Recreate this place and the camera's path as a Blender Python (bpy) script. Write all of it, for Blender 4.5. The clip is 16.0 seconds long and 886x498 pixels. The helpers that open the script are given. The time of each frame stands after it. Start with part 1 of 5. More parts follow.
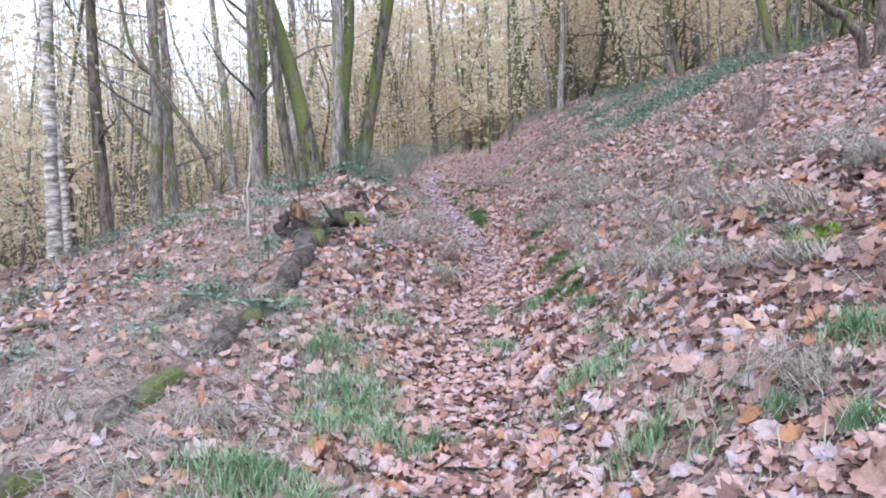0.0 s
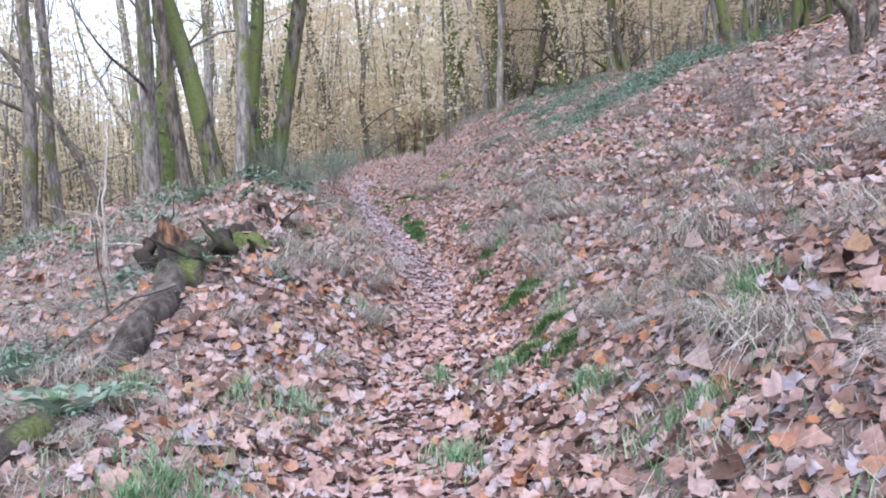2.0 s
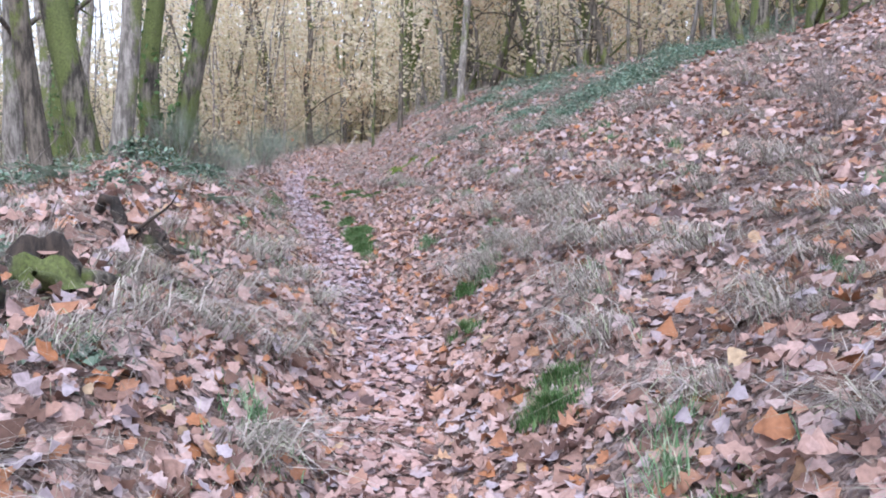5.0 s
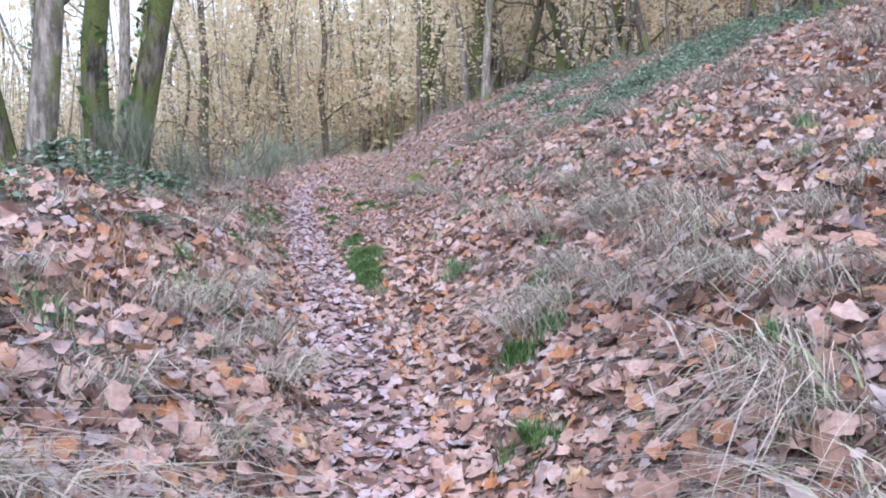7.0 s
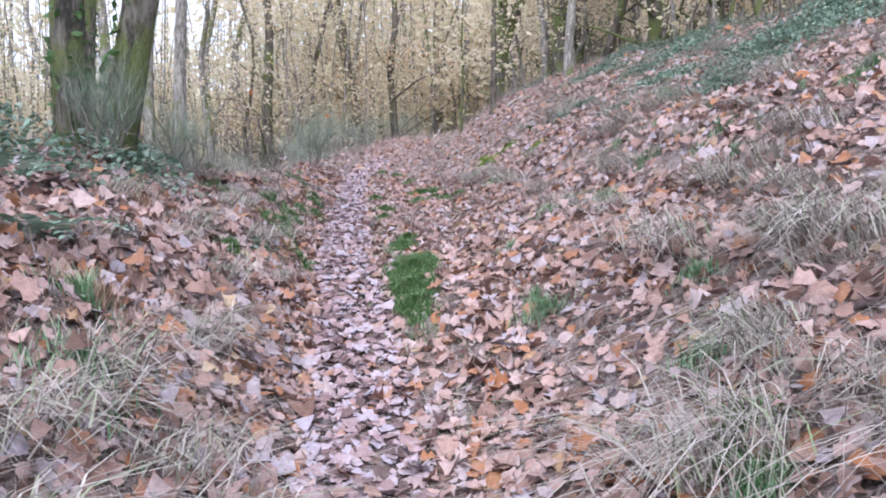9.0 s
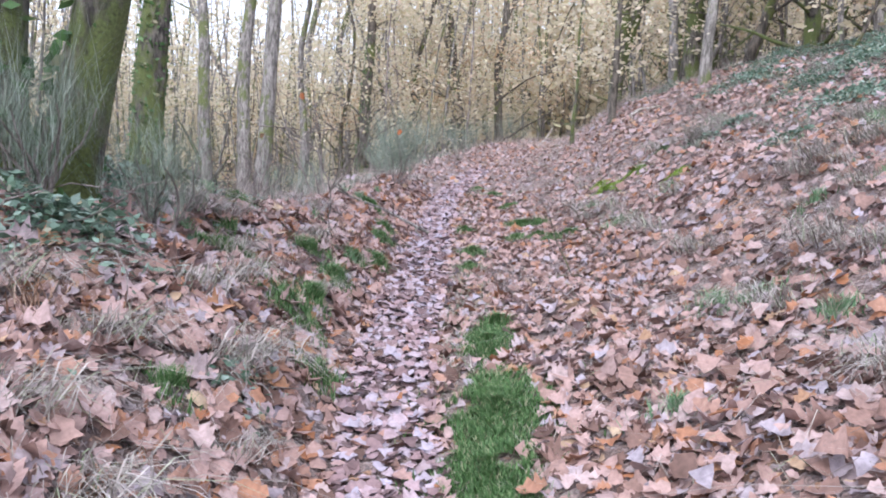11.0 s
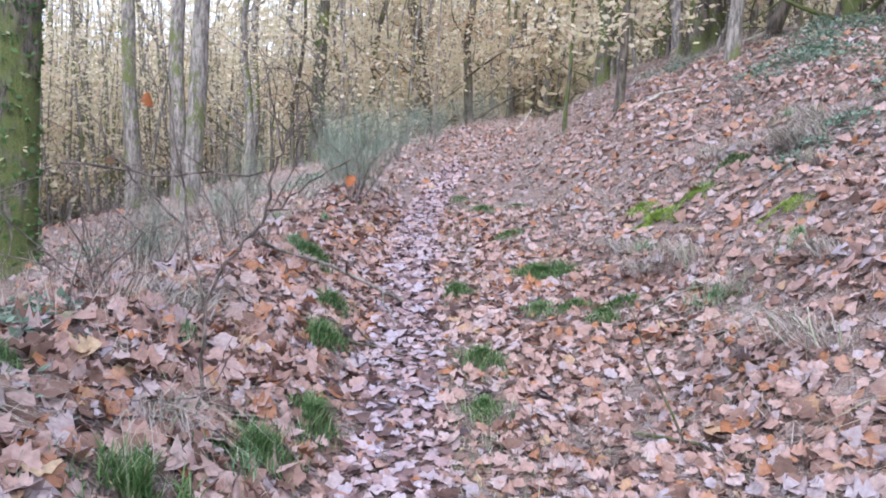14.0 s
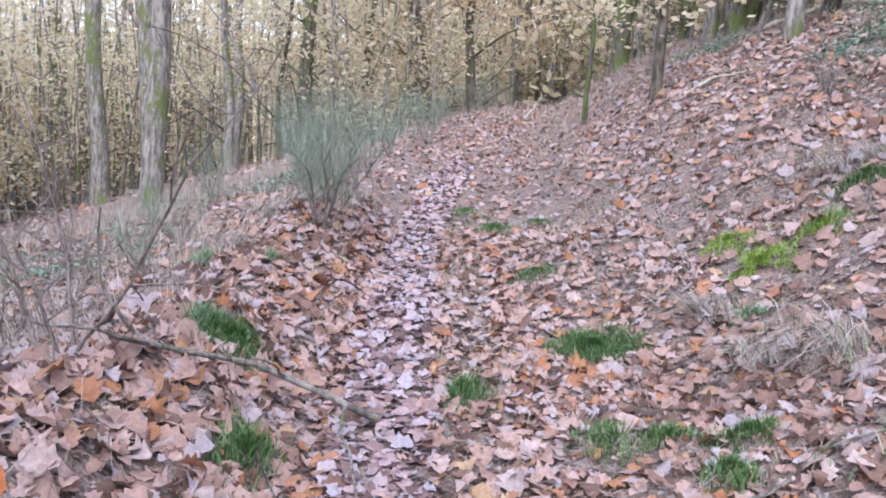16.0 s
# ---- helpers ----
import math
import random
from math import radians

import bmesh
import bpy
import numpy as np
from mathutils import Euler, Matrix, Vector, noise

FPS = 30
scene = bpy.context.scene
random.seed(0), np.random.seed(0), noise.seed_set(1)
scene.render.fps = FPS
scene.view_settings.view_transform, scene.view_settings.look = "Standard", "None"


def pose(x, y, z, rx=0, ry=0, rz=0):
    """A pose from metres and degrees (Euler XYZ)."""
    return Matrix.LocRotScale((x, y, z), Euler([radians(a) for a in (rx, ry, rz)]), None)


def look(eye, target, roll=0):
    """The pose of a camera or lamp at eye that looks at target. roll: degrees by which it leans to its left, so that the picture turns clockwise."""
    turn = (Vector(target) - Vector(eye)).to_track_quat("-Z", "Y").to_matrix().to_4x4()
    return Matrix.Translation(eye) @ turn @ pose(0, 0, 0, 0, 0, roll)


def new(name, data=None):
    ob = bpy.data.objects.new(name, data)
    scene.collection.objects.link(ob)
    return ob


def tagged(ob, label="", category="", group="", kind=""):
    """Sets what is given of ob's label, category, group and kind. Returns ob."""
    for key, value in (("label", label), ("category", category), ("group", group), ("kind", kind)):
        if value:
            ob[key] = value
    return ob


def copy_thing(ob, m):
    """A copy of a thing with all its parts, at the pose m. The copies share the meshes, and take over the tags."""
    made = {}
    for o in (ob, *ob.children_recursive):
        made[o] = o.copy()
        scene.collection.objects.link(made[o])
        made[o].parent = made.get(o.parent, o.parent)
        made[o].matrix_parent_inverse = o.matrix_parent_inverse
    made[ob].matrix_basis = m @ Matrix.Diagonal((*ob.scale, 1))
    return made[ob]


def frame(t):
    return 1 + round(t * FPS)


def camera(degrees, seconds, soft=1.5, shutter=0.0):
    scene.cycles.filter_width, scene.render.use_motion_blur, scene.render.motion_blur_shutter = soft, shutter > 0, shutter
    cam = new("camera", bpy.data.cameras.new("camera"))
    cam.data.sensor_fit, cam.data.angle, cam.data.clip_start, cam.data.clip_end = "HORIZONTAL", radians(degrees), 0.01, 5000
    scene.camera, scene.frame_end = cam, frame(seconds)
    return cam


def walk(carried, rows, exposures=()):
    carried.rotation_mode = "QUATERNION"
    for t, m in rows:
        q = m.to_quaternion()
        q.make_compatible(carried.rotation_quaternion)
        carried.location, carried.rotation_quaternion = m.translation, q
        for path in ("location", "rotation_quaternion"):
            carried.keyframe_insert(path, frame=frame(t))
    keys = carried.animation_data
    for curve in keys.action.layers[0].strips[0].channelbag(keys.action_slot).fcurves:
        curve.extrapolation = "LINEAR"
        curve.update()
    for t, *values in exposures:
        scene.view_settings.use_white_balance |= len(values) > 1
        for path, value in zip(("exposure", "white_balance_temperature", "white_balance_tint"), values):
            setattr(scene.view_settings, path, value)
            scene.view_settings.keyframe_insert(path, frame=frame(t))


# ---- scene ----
cam = camera(60.7, 16.0, soft=1.9)
PATH = [
    (0, (0.185, -0.028, 1.692), (0.171, 1.971, 1.611), -2.4),
    (0.5, (0.201, 0.479, 1.747), (0.21, 2.474, 1.6), -2.1),
    (1, (0.192, 1.068, 1.807), (0.264, 3.061, 1.654), -0.9),
    (1.5, (0.24, 1.657, 1.799), (0.384, 3.651, 1.727), -3.3),
    (2, (0.248, 2.248, 1.824), (0.406, 4.241, 1.747), -3.2),
    (2.5, (0.312, 2.825, 1.905), (0.535, 4.811, 1.819), -1.9),
    (3, (0.459, 3.386, 1.978), (0.707, 5.37, 1.936), -5.4),
    (3.2, (0.502, 3.549, 1.97), (0.765, 5.532, 1.944), -5.6),
    (5.3, (0.333, 5.575, 2.011), (0.662, 7.544, 1.899), 0.9),
    (5.5, (0.37, 5.76, 1.999), (0.714, 7.726, 1.879), 0.9),
    (6, (0.481, 6.393, 2.04), (0.789, 8.366, 1.929), -0.2),
    (6.5, (0.523, 6.991, 2.073), (0.807, 8.967, 1.951), 2.6),
    (7, (0.638, 7.563, 2.064), (0.887, 9.546, 1.994), -1.4),
    (7.5, (0.701, 8.069, 2.073), (0.89, 10.059, 2.021), -1.4),
    (8, (0.72, 8.632, 2.139), (0.866, 10.623, 2.029), 0.2),
    (8.2, (0.747, 8.843, 2.133), (0.881, 10.836, 2.022), -0.4),
    (10.3, (0.95, 11.132, 2.557), (0.822, 13.122, 2.412), 4.2),
    (10.5, (0.922, 11.396, 2.621), (0.766, 13.384, 2.465), 4.7),
    (11, (0.86, 12.001, 2.669), (0.663, 13.988, 2.544), 2.8),
    (11.5, (0.718, 12.597, 2.723), (0.469, 14.576, 2.579), 2.2),
    (11.7, (0.654, 12.828, 2.77), (0.424, 14.809, 2.613), 2.6),
    (12, (0.584, 13.157, 2.865), (0.468, 15.147, 2.699), 4.3),
    (12.5, (0.497, 13.71, 2.948), (0.419, 15.704, 2.814), 1.2),
    (13, (0.391, 14.316, 3.017), (0.295, 16.307, 2.851), 4.1),
    (13.5, (0.327, 14.751, 3.153), (0.246, 16.742, 2.975), 5.3),
    (14, (0.352, 15.236, 3.242), (0.259, 17.225, 3.051), 2.5),
    (14.5, (0.34, 15.764, 3.252), (0.185, 17.75, 3.067), 2.3),
    (15, (0.272, 16.269, 3.348), (0.094, 18.246, 3.108), 3.7),
    (15.5, (0.27, 16.961, 3.421), (0.093, 18.94, 3.186), 1.6),
    (16, (0.214, 17.569, 3.47), (0.125, 19.554, 3.241), 2.7),
]
walk(cam, [(t, look(eye, target, roll)) for t, eye, target, roll in PATH],
     exposures=[(0, 1.09, 5600, 11), (6, 1.16, 5600, 11), (8, 1.18, 5600, 11), (11, 1.23, 5600, 11), (13, 1.24, 5600, 11), (16, 1.25, 5600, 11)])

# ---- world and light ----
world = bpy.data.worlds.new("overcast_sky")
scene.world = world
world.use_nodes = True
wn = world.node_tree.nodes
sky = wn.new("ShaderNodeTexSky")
sky.sky_type = "NISHITA"
sky.sun_disc = False
sky.sun_elevation, sky.sun_rotation = radians(50), radians(188)
sky.air_density, sky.dust_density, sky.ozone_density = 1.0, 4.0, 1.0
soft_sky = wn.new("ShaderNodeMixRGB")
soft_sky.inputs[0].default_value = 0.55
soft_sky.inputs[2].default_value = (7.2, 6.9, 7.3, 1)
world.node_tree.links.new(sky.outputs[0], soft_sky.inputs[1])
world.node_tree.links.new(soft_sky.outputs[0], wn["Background"].inputs[0])
wn["Background"].inputs[1].default_value = 0.15
sun = new("sun", bpy.data.lights.new("sun", "SUN"))
sun.data.energy, sun.data.angle, sun.data.color = 1.5, radians(60), (1.0, 0.97, 0.93)
sun.matrix_world = look((-4.5, -32.4, 39), (0, 0, 0))


# ---- materials ----
def nodes_of(name):
    m = bpy.data.materials.new(name)
    m.use_nodes = True
    nt = m.node_tree
    return m, nt, nt.nodes["Principled BSDF"], nt.links.new


def ramp(nt, stops, mode="LINEAR"):
    r = nt.nodes.new("ShaderNodeValToRGB")
    r.color_ramp.interpolation = mode
    while len(r.color_ramp.elements) < len(stops):
        r.color_ramp.elements.new(0.5)
    for e, (p, c) in zip(r.color_ramp.elements, stops):
        e.position, e.color = p, (*c, 1)
    return r


def noise_tex(nt, scale, detail=4, rough=0.6, stretch=None):
    n = nt.nodes.new("ShaderNodeTexNoise")
    n.inputs["Scale"].default_value, n.inputs["Detail"].default_value, n.inputs["Roughness"].default_value = scale, detail, rough
    c = nt.nodes.new("ShaderNodeTexCoord")
    if stretch:
        mp = nt.nodes.new("ShaderNodeMapping")
        mp.inputs["Scale"].default_value = stretch
        nt.links.new(c.outputs["Object"], mp.inputs[0])
        nt.links.new(mp.outputs[0], n.inputs["Vector"])
    else:
        nt.links.new(c.outputs["Object"], n.inputs["Vector"])
    return n


def mix(nt, a, b, fac, kind="MIX"):
    x = nt.nodes.new("ShaderNodeMixRGB")
    x.blend_type = kind
    for s, v in ((0, fac), (1, a), (2, b)):
        if isinstance(v, (int, float)):
            x.inputs[s].default_value = v
        elif isinstance(v, tuple):
            x.inputs[s].default_value = (*v, 1)
        else:
            nt.links.new(v, x.inputs[s])
    return x.outputs[0]


def leafy(name, stops, rough=0.6, glow=0.35, per_object=False, vary=0.35):
    """Leaf, blade or needle: one tone for each piece, mottled, letting some light through."""
    m, nt, bsdf, link = nodes_of(name)
    g = nt.nodes.new("ShaderNodeNewGeometry")
    r = ramp(nt, stops)
    if per_object:
        oi = nt.nodes.new("ShaderNodeObjectInfo")
        link(oi.outputs["Random"], r.inputs[0])
    else:
        link(g.outputs["Random Per Island"], r.inputs[0])
    n = noise_tex(nt, 45, 3)
    dark = ramp(nt, [(0.3, (1 - vary,) * 3), (0.7, (1.0, 1.0, 1.0))])
    link(n.outputs[0], dark.inputs[0])
    col = mix(nt, r.outputs[0], dark.outputs[0], 1.0, "MULTIPLY")
    link(col, bsdf.inputs["Base Color"])
    bsdf.inputs["Roughness"].default_value = rough
    bsdf.inputs["Specular IOR Level"].default_value = 0.25
    tr = nt.nodes.new("ShaderNodeBsdfTranslucent")
    link(col, tr.inputs[0])
    ms = nt.nodes.new("ShaderNodeMixShader")
    ms.inputs[0].default_value = glow
    link(bsdf.outputs[0], ms.inputs[1])
    link(tr.outputs[0], ms.inputs[2])
    link(ms.outputs[0], nt.nodes["Material Output"].inputs[0])
    return m


def bark(name, low, high, moss, amount, scale=9.0, grain=(1, 1, 0.22)):
    """Ridged bark with lichen patches and moss that lies on in uneven tongues."""
    m, nt, bsdf, link = nodes_of(name)
    n = noise_tex(nt, scale, 8, 0.7, grain)
    base = ramp(nt, [(0.42, low), (0.6, high)])
    link(n.outputs[0], base.inputs[0])
    big = noise_tex(nt, 2.3, 5, 0.65, (1, 1, 0.5))
    mask = ramp(nt, [(0.62 - amount * 0.21, (0, 0, 0)), (0.69 - amount * 0.21, (0.92, 0.92, 0.92))])
    link(big.outputs[0], mask.inputs[0])
    fine = noise_tex(nt, 60, 3)
    mossy = ramp(nt, [(0.3, tuple(c * 0.5 for c in moss)), (0.7, tuple(c * 1.5 for c in moss))])
    link(fine.outputs[0], mossy.inputs[0])
    lich = noise_tex(nt, 14, 4)
    lmask = ramp(nt, [(0.6, (0, 0, 0)), (0.7, (0.25, 0.25, 0.25))])
    link(lich.outputs[0], lmask.inputs[0])
    c1 = mix(nt, base.outputs[0], tuple(min(0.6, c * 1.5 + 0.02) for c in high), lmask.outputs[0])
    c2 = mix(nt, c1, mossy.outputs[0], mask.outputs[0])
    link(c2, bsdf.inputs["Base Color"])
    bsdf.inputs["Roughness"].default_value = 0.9
    bp = nt.nodes.new("ShaderNodeBump")
    bp.inputs["Strength"].default_value, bp.inputs["Distance"].default_value = 1.0, 0.04
    link(n.outputs[0], bp.inputs["Height"])
    link(bp.outputs[0], bsdf.inputs["Normal"])
    return m


def soil():
    m, nt, bsdf, link = nodes_of("leaf_mould")
    v = nt.nodes.new("ShaderNodeTexVoronoi")
    v.inputs["Scale"].default_value = 9
    c = nt.nodes.new("ShaderNodeTexCoord")
    warp = noise_tex(nt, 6, 3)
    add = nt.nodes.new("ShaderNodeVectorMath")
    link(c.outputs["Object"], add.inputs[0])
    link(warp.outputs["Color"], add.inputs[1])
    link(add.outputs[0], v.inputs["Vector"])
    sep = nt.nodes.new("ShaderNodeSeparateColor")
    link(v.outputs["Color"], sep.inputs[0])
    r = ramp(nt, [(0.0, (0.08, 0.056, 0.048)), (0.3, (0.2, 0.14, 0.122)), (0.6, (0.27, 0.2, 0.18)), (0.85, (0.3, 0.25, 0.25)), (1.0, (0.32, 0.19, 0.12))])
    link(sep.outputs[0], r.inputs[0])
    big = noise_tex(nt, 0.6, 5)
    tone = ramp(nt, [(0.3, (0.7, 0.7, 0.7)), (0.7, (1, 1, 1))])
    link(big.outputs[0], tone.inputs[0])
    link(mix(nt, r.outputs[0], tone.outputs[0], 1.0, "MULTIPLY"), bsdf.inputs["Base Color"])
    bsdf.inputs["Roughness"].default_value = 0.9
    bp = nt.nodes.new("ShaderNodeBump")
    bp.inputs["Strength"].default_value, bp.inputs["Distance"].default_value = 0.9, 0.04
    link(v.outputs["Distance"], bp.inputs["Height"])
    link(bp.outputs[0], bsdf.inputs["Normal"])
    return m


M_SOIL = soil()
LITTER = [(0.0, (0.12, 0.07, 0.055)), (0.14, (0.27, 0.165, 0.135)), (0.32, (0.41, 0.27, 0.235)), (0.5, (0.47, 0.325, 0.30)), (0.66, (0.48, 0.37, 0.36)), (0.8, (0.41, 0.36, 0.405)),
          (0.88, (0.40, 0.22, 0.15)), (0.96, (0.37, 0.16, 0.075)), (1.0, (0.5, 0.38, 0.26))]
M_LITTER = leafy("fallen_oak_leaf", LITTER, 0.65, 0.12, vary=0.38)
M_LITTER_ONE = leafy("fallen_oak_leaf_single", LITTER, 0.5, 0.12, per_object=True)
M_TRODDEN = leafy("trodden_leaf", [(0.0, (0.1, 0.062, 0.06)), (0.25, (0.26, 0.17, 0.17)), (0.45, (0.41, 0.29, 0.305)), (0.7, (0.46, 0.375, 0.41)), (0.93, (0.41, 0.365, 0.43)), (1.0, (0.40, 0.2, 0.12))], 0.45, 0.1)
M_TRODDEN_RED = leafy("trodden_red_leaf", [(0.0, (0.11, 0.06, 0.05)), (0.25, (0.28, 0.165, 0.14)), (0.5, (0.43, 0.275, 0.25)), (0.8, (0.47, 0.34, 0.33)), (0.93, (0.42, 0.36, 0.4)), (1.0, (0.42, 0.2, 0.11))], 0.5, 0.1)
M_DEADLEAF = leafy("orange_dead_leaf", [(0, (0.36, 0.12, 0.045)), (1, (0.44, 0.17, 0.07))], 0.6, 0.25)
M_STRAW = leafy("dry_grass", [(0, (0.26, 0.21, 0.18)), (0.5, (0.47, 0.40, 0.36)), (1, (0.62, 0.55, 0.50))], 0.6, 0.15, vary=0.2)
M_TUSSOCK = leafy("tussock_blade", [(0, (0.17, 0.15, 0.13)), (0.3, (0.33, 0.295, 0.265)), (0.62, (0.43, 0.385, 0.36)), (0.82, (0.54, 0.49, 0.46)), (0.93, (0.36, 0.38, 0.27)), (1, (0.22, 0.30, 0.15))], 0.6, 0.15, vary=0.25)
M_RIDGE = leafy("faded_grass", [(0, (0.14, 0.19, 0.1)), (0.4, (0.27, 0.3, 0.2)), (0.6, (0.4, 0.36, 0.3)), (1, (0.52, 0.47, 0.42))], 0.6, 0.15, vary=0.2)
M_BRACKEN = leafy("dead_bracken", [(0, (0.22, 0.12, 0.075)), (0.5, (0.42, 0.28, 0.2)), (1, (0.54, 0.42, 0.33))], 0.7, 0.15)
M_GRASS = leafy("green_grass", [(0, (0.05, 0.105, 0.035)), (0.5, (0.095, 0.185, 0.06)), (0.85, (0.16, 0.26, 0.10)), (1, (0.42, 0.38, 0.26))], 0.5, 0.25, vary=0.2)
M_BLUEGRASS = leafy("pale_grass", [(0, (0.10, 0.20, 0.09)), (0.55, (0.19, 0.33, 0.17)), (0.8, (0.3, 0.4, 0.26)), (1, (0.52, 0.47, 0.38))], 0.5, 0.25, vary=0.2)
M_MOSS = leafy("bright_moss", [(0, (0.16, 0.24, 0.04)), (0.6, (0.28, 0.4, 0.08)), (1, (0.4, 0.48, 0.14))], 0.8, 0.2, vary=0.3)
M_IVY = leafy("bramble_leaf", [(0, (0.09, 0.15, 0.09)), (0.5, (0.19, 0.28, 0.21)), (0.9, (0.34, 0.43, 0.37)), (1, (0.38, 0.32, 0.2))], 0.65, 0.25)
M_BROOM = leafy("broom_stem", [(0, (0.15, 0.195, 0.135)), (0.6, (0.27, 0.325, 0.255)), (1, (0.43, 0.47, 0.41))], 0.6, 0.1)
M_GOLD = leafy("autumn_leaf", [(0, (0.54, 0.47, 0.28)), (0.35, (0.67, 0.6, 0.43)), (0.7, (0.76, 0.7, 0.55)), (0.88, (0.69, 0.55, 0.42)), (1, (0.56, 0.58, 0.38))], 0.6, 0.58, vary=0.12)
M_RUST = leafy("rust_leaf", [(0, (0.52, 0.36, 0.2)), (0.5, (0.66, 0.51, 0.35)), (1, (0.70, 0.6, 0.44))], 0.6, 0.5, vary=0.15)
M_OAK = bark("mossy_oak_bark", (0.025, 0.022, 0.018), (0.18, 0.16, 0.135), (0.1, 0.125, 0.034), 0.9, 16)
M_GREY = bark("grey_bark", (0.1, 0.09, 0.08), (0.32, 0.295, 0.275), (0.11, 0.13, 0.04), 0.5, 14)
M_DARK = bark("dark_bark", (0.035, 0.03, 0.024), (0.17, 0.145, 0.12), (0.1, 0.12, 0.03), 0.35, 14)
M_BIRCH = bark("birch_bark", (0.16, 0.15, 0.14), (0.7, 0.67, 0.65), (0.12, 0.15, 0.05), 0.3, 3.0, (1, 1, 4.5))
M_TWIG = bark("twig_bark", (0.12, 0.10, 0.09), (0.34, 0.29, 0.27), (0.15, 0.15, 0.1), 0.1, 20)
M_STEM = bark("bare_stem", (0.07, 0.058, 0.05), (0.24, 0.2, 0.18), (0.15, 0.15, 0.1), 0.1, 20)
M_LOG = bark("log_bark", (0.025, 0.02, 0.017), (0.12, 0.10, 0.09), (0.11, 0.13, 0.04), 0.45, 14)
M_PALE = bark("pale_barkless_wood", (0.26, 0.23, 0.2), (0.55, 0.5, 0.46), (0.25, 0.25, 0.18), 0.1, 15)
M_ROT = bark("rotten_wood", (0.012, 0.01, 0.009), (0.06, 0.043, 0.034), (0.05, 0.06, 0.022), 0.2, 20)
M_ORANGE = bark("broken_wood", (0.022, 0.014, 0.011), (0.24, 0.13, 0.07), (0.05, 0.035, 0.025), 0.5, 16)

# ---- the lie of the land ----
PATH_Y = (-8, 0, 4, 6.4, 8.2, 9.5, 11, 12.8, 14.8, 15.8, 18.3, 20.3, 22, 24, 27, 35, 45, 60, 120)
PATH_X = (0, 0.05, 0.16, 0.35, 0.6, 0.7, 0.8, 0.6, 0.4, 0.22, 0.04, -0.12, -0.25, -0.36, -0.3, 0.2, 1.4, 4.0, 14)
LEVEL_Y = (-60, -5, 0, 3, 6, 9, 12, 15, 18, 20.5, 22, 27.5, 33, 40, 55, 120, 400)
LEVEL_Z = (-4, -0.12, 0.18, 0.4, 0.6, 0.83, 1.17, 1.62, 1.95, 2.2, 2.38, 3.13, 3.85, 4.8, 6.4, 9.4, 11)
BANK_Y = (-5, 3, 6, 8, 10, 15, 17, 19, 21, 30)
BANK_H = (0.12, 0.2, 0.34, 0.62, 0.9, 0.97, 0.82, 0.62, 0.42, 0.32)


def value_noise(x, y, seed):
    xi, yi = np.floor(x), np.floor(y)
    fx, fy = x - xi, y - yi
    fx, fy = fx * fx * (3 - 2 * fx), fy * fy * (3 - 2 * fy)

    def rnd(a, b):
        s = np.sin(a * 127.1 + b * 311.7 + seed * 74.7) * 43758.5453
        return s - np.floor(s)
    return (rnd(xi, yi) * (1 - fx) + rnd(xi + 1, yi) * fx) * (1 - fy) + (rnd(xi, yi + 1) * (1 - fx) + rnd(xi + 1, yi + 1) * fx) * fy - 0.5


def land(x, y):
    """Height of the ground: a trodden path in a shallow cutting, a bank on the valley side, a steep slope on the hill side."""
    x, y = np.asarray(x, float), np.asarray(y, float)
    d = x - np.interp(y, PATH_Y, PATH_X)
    z = np.interp(y, LEVEL_Y, LEVEL_Z)
    low = np.interp(d, (0.3, 0.8, 1.5, 2.3, 3, 5, 8, 20, 45, 120), (0, 0.28, 0.7, 1.08, 1.36, 1.98, 3.0, 6.8, 15, 26))
    high = np.interp(d, (0.9, 1.5, 2.2, 3, 3.4, 5, 7, 8.3, 20, 45, 120), (0, 0.06, 0.45, 1.01, 1.19, 1.9, 2.68, 3.08, 6.6, 14, 25))
    k = np.clip((y - 11) / 7, 0, 1)
    crest = np.interp(d, (0.9, 1.5, 2.2, 3, 3.4, 5, 7, 8.3, 20, 45, 120), (0, 0.22, 0.65, 1.32, 1.58, 2.3, 2.9, 3.15, 5.2, 10, 18))
    c = np.clip((y - 24) / 6, 0, 1)
    right = (low * (1 - k) + high * k) * (1 - c) + crest * c
    e = -d
    bank = np.interp(e, (0.3, 0.6, 1.0, 1.5, 2.0), (0, 0.34, 0.63, 0.88, 1.0)) * np.interp(y, BANK_Y, BANK_H)
    start = np.interp(y, (0, 9, 16, 19, 23, 27, 32), (1.2, 1.9, 2.4, 1.2, 0.9, 0.8, 0.4))
    fall = np.maximum(e - start, 0)
    drop = np.interp(y, (15, 18.5, 23, 33), (0.16, 0.32, 0.42, 0.38)) * np.minimum(fall, 2) + 0.27 * np.clip(fall - 2, 0, 26) + 0.05 * np.maximum(fall - 28, 0)
    z = z + np.where(d > 0, right, bank - drop)
    off = np.clip((np.abs(d - 0.2) - 0.3) / 0.8, 0.15, 1)
    z = z + off * (0.22 * value_noise(x * 0.9, y * 0.9, 1) + 0.12 * value_noise(x * 2.1, y * 2.1, 2) + 0.06 * value_noise(x * 5, y * 5, 3))
    far = np.clip((np.abs(d) - 8) / 20, 0, 1)
    return z + far * 1.2 * value_noise(x * 0.12, y * 0.12, 4)


def ground_at(x, y):
    return float(land(x, y))


def slope_at(x, y, s=0.12):
    return (land(x + s, y) - land(x - s, y)) / (2 * s), (land(x, y + s) - land(x, y - s)) / (2 * s)


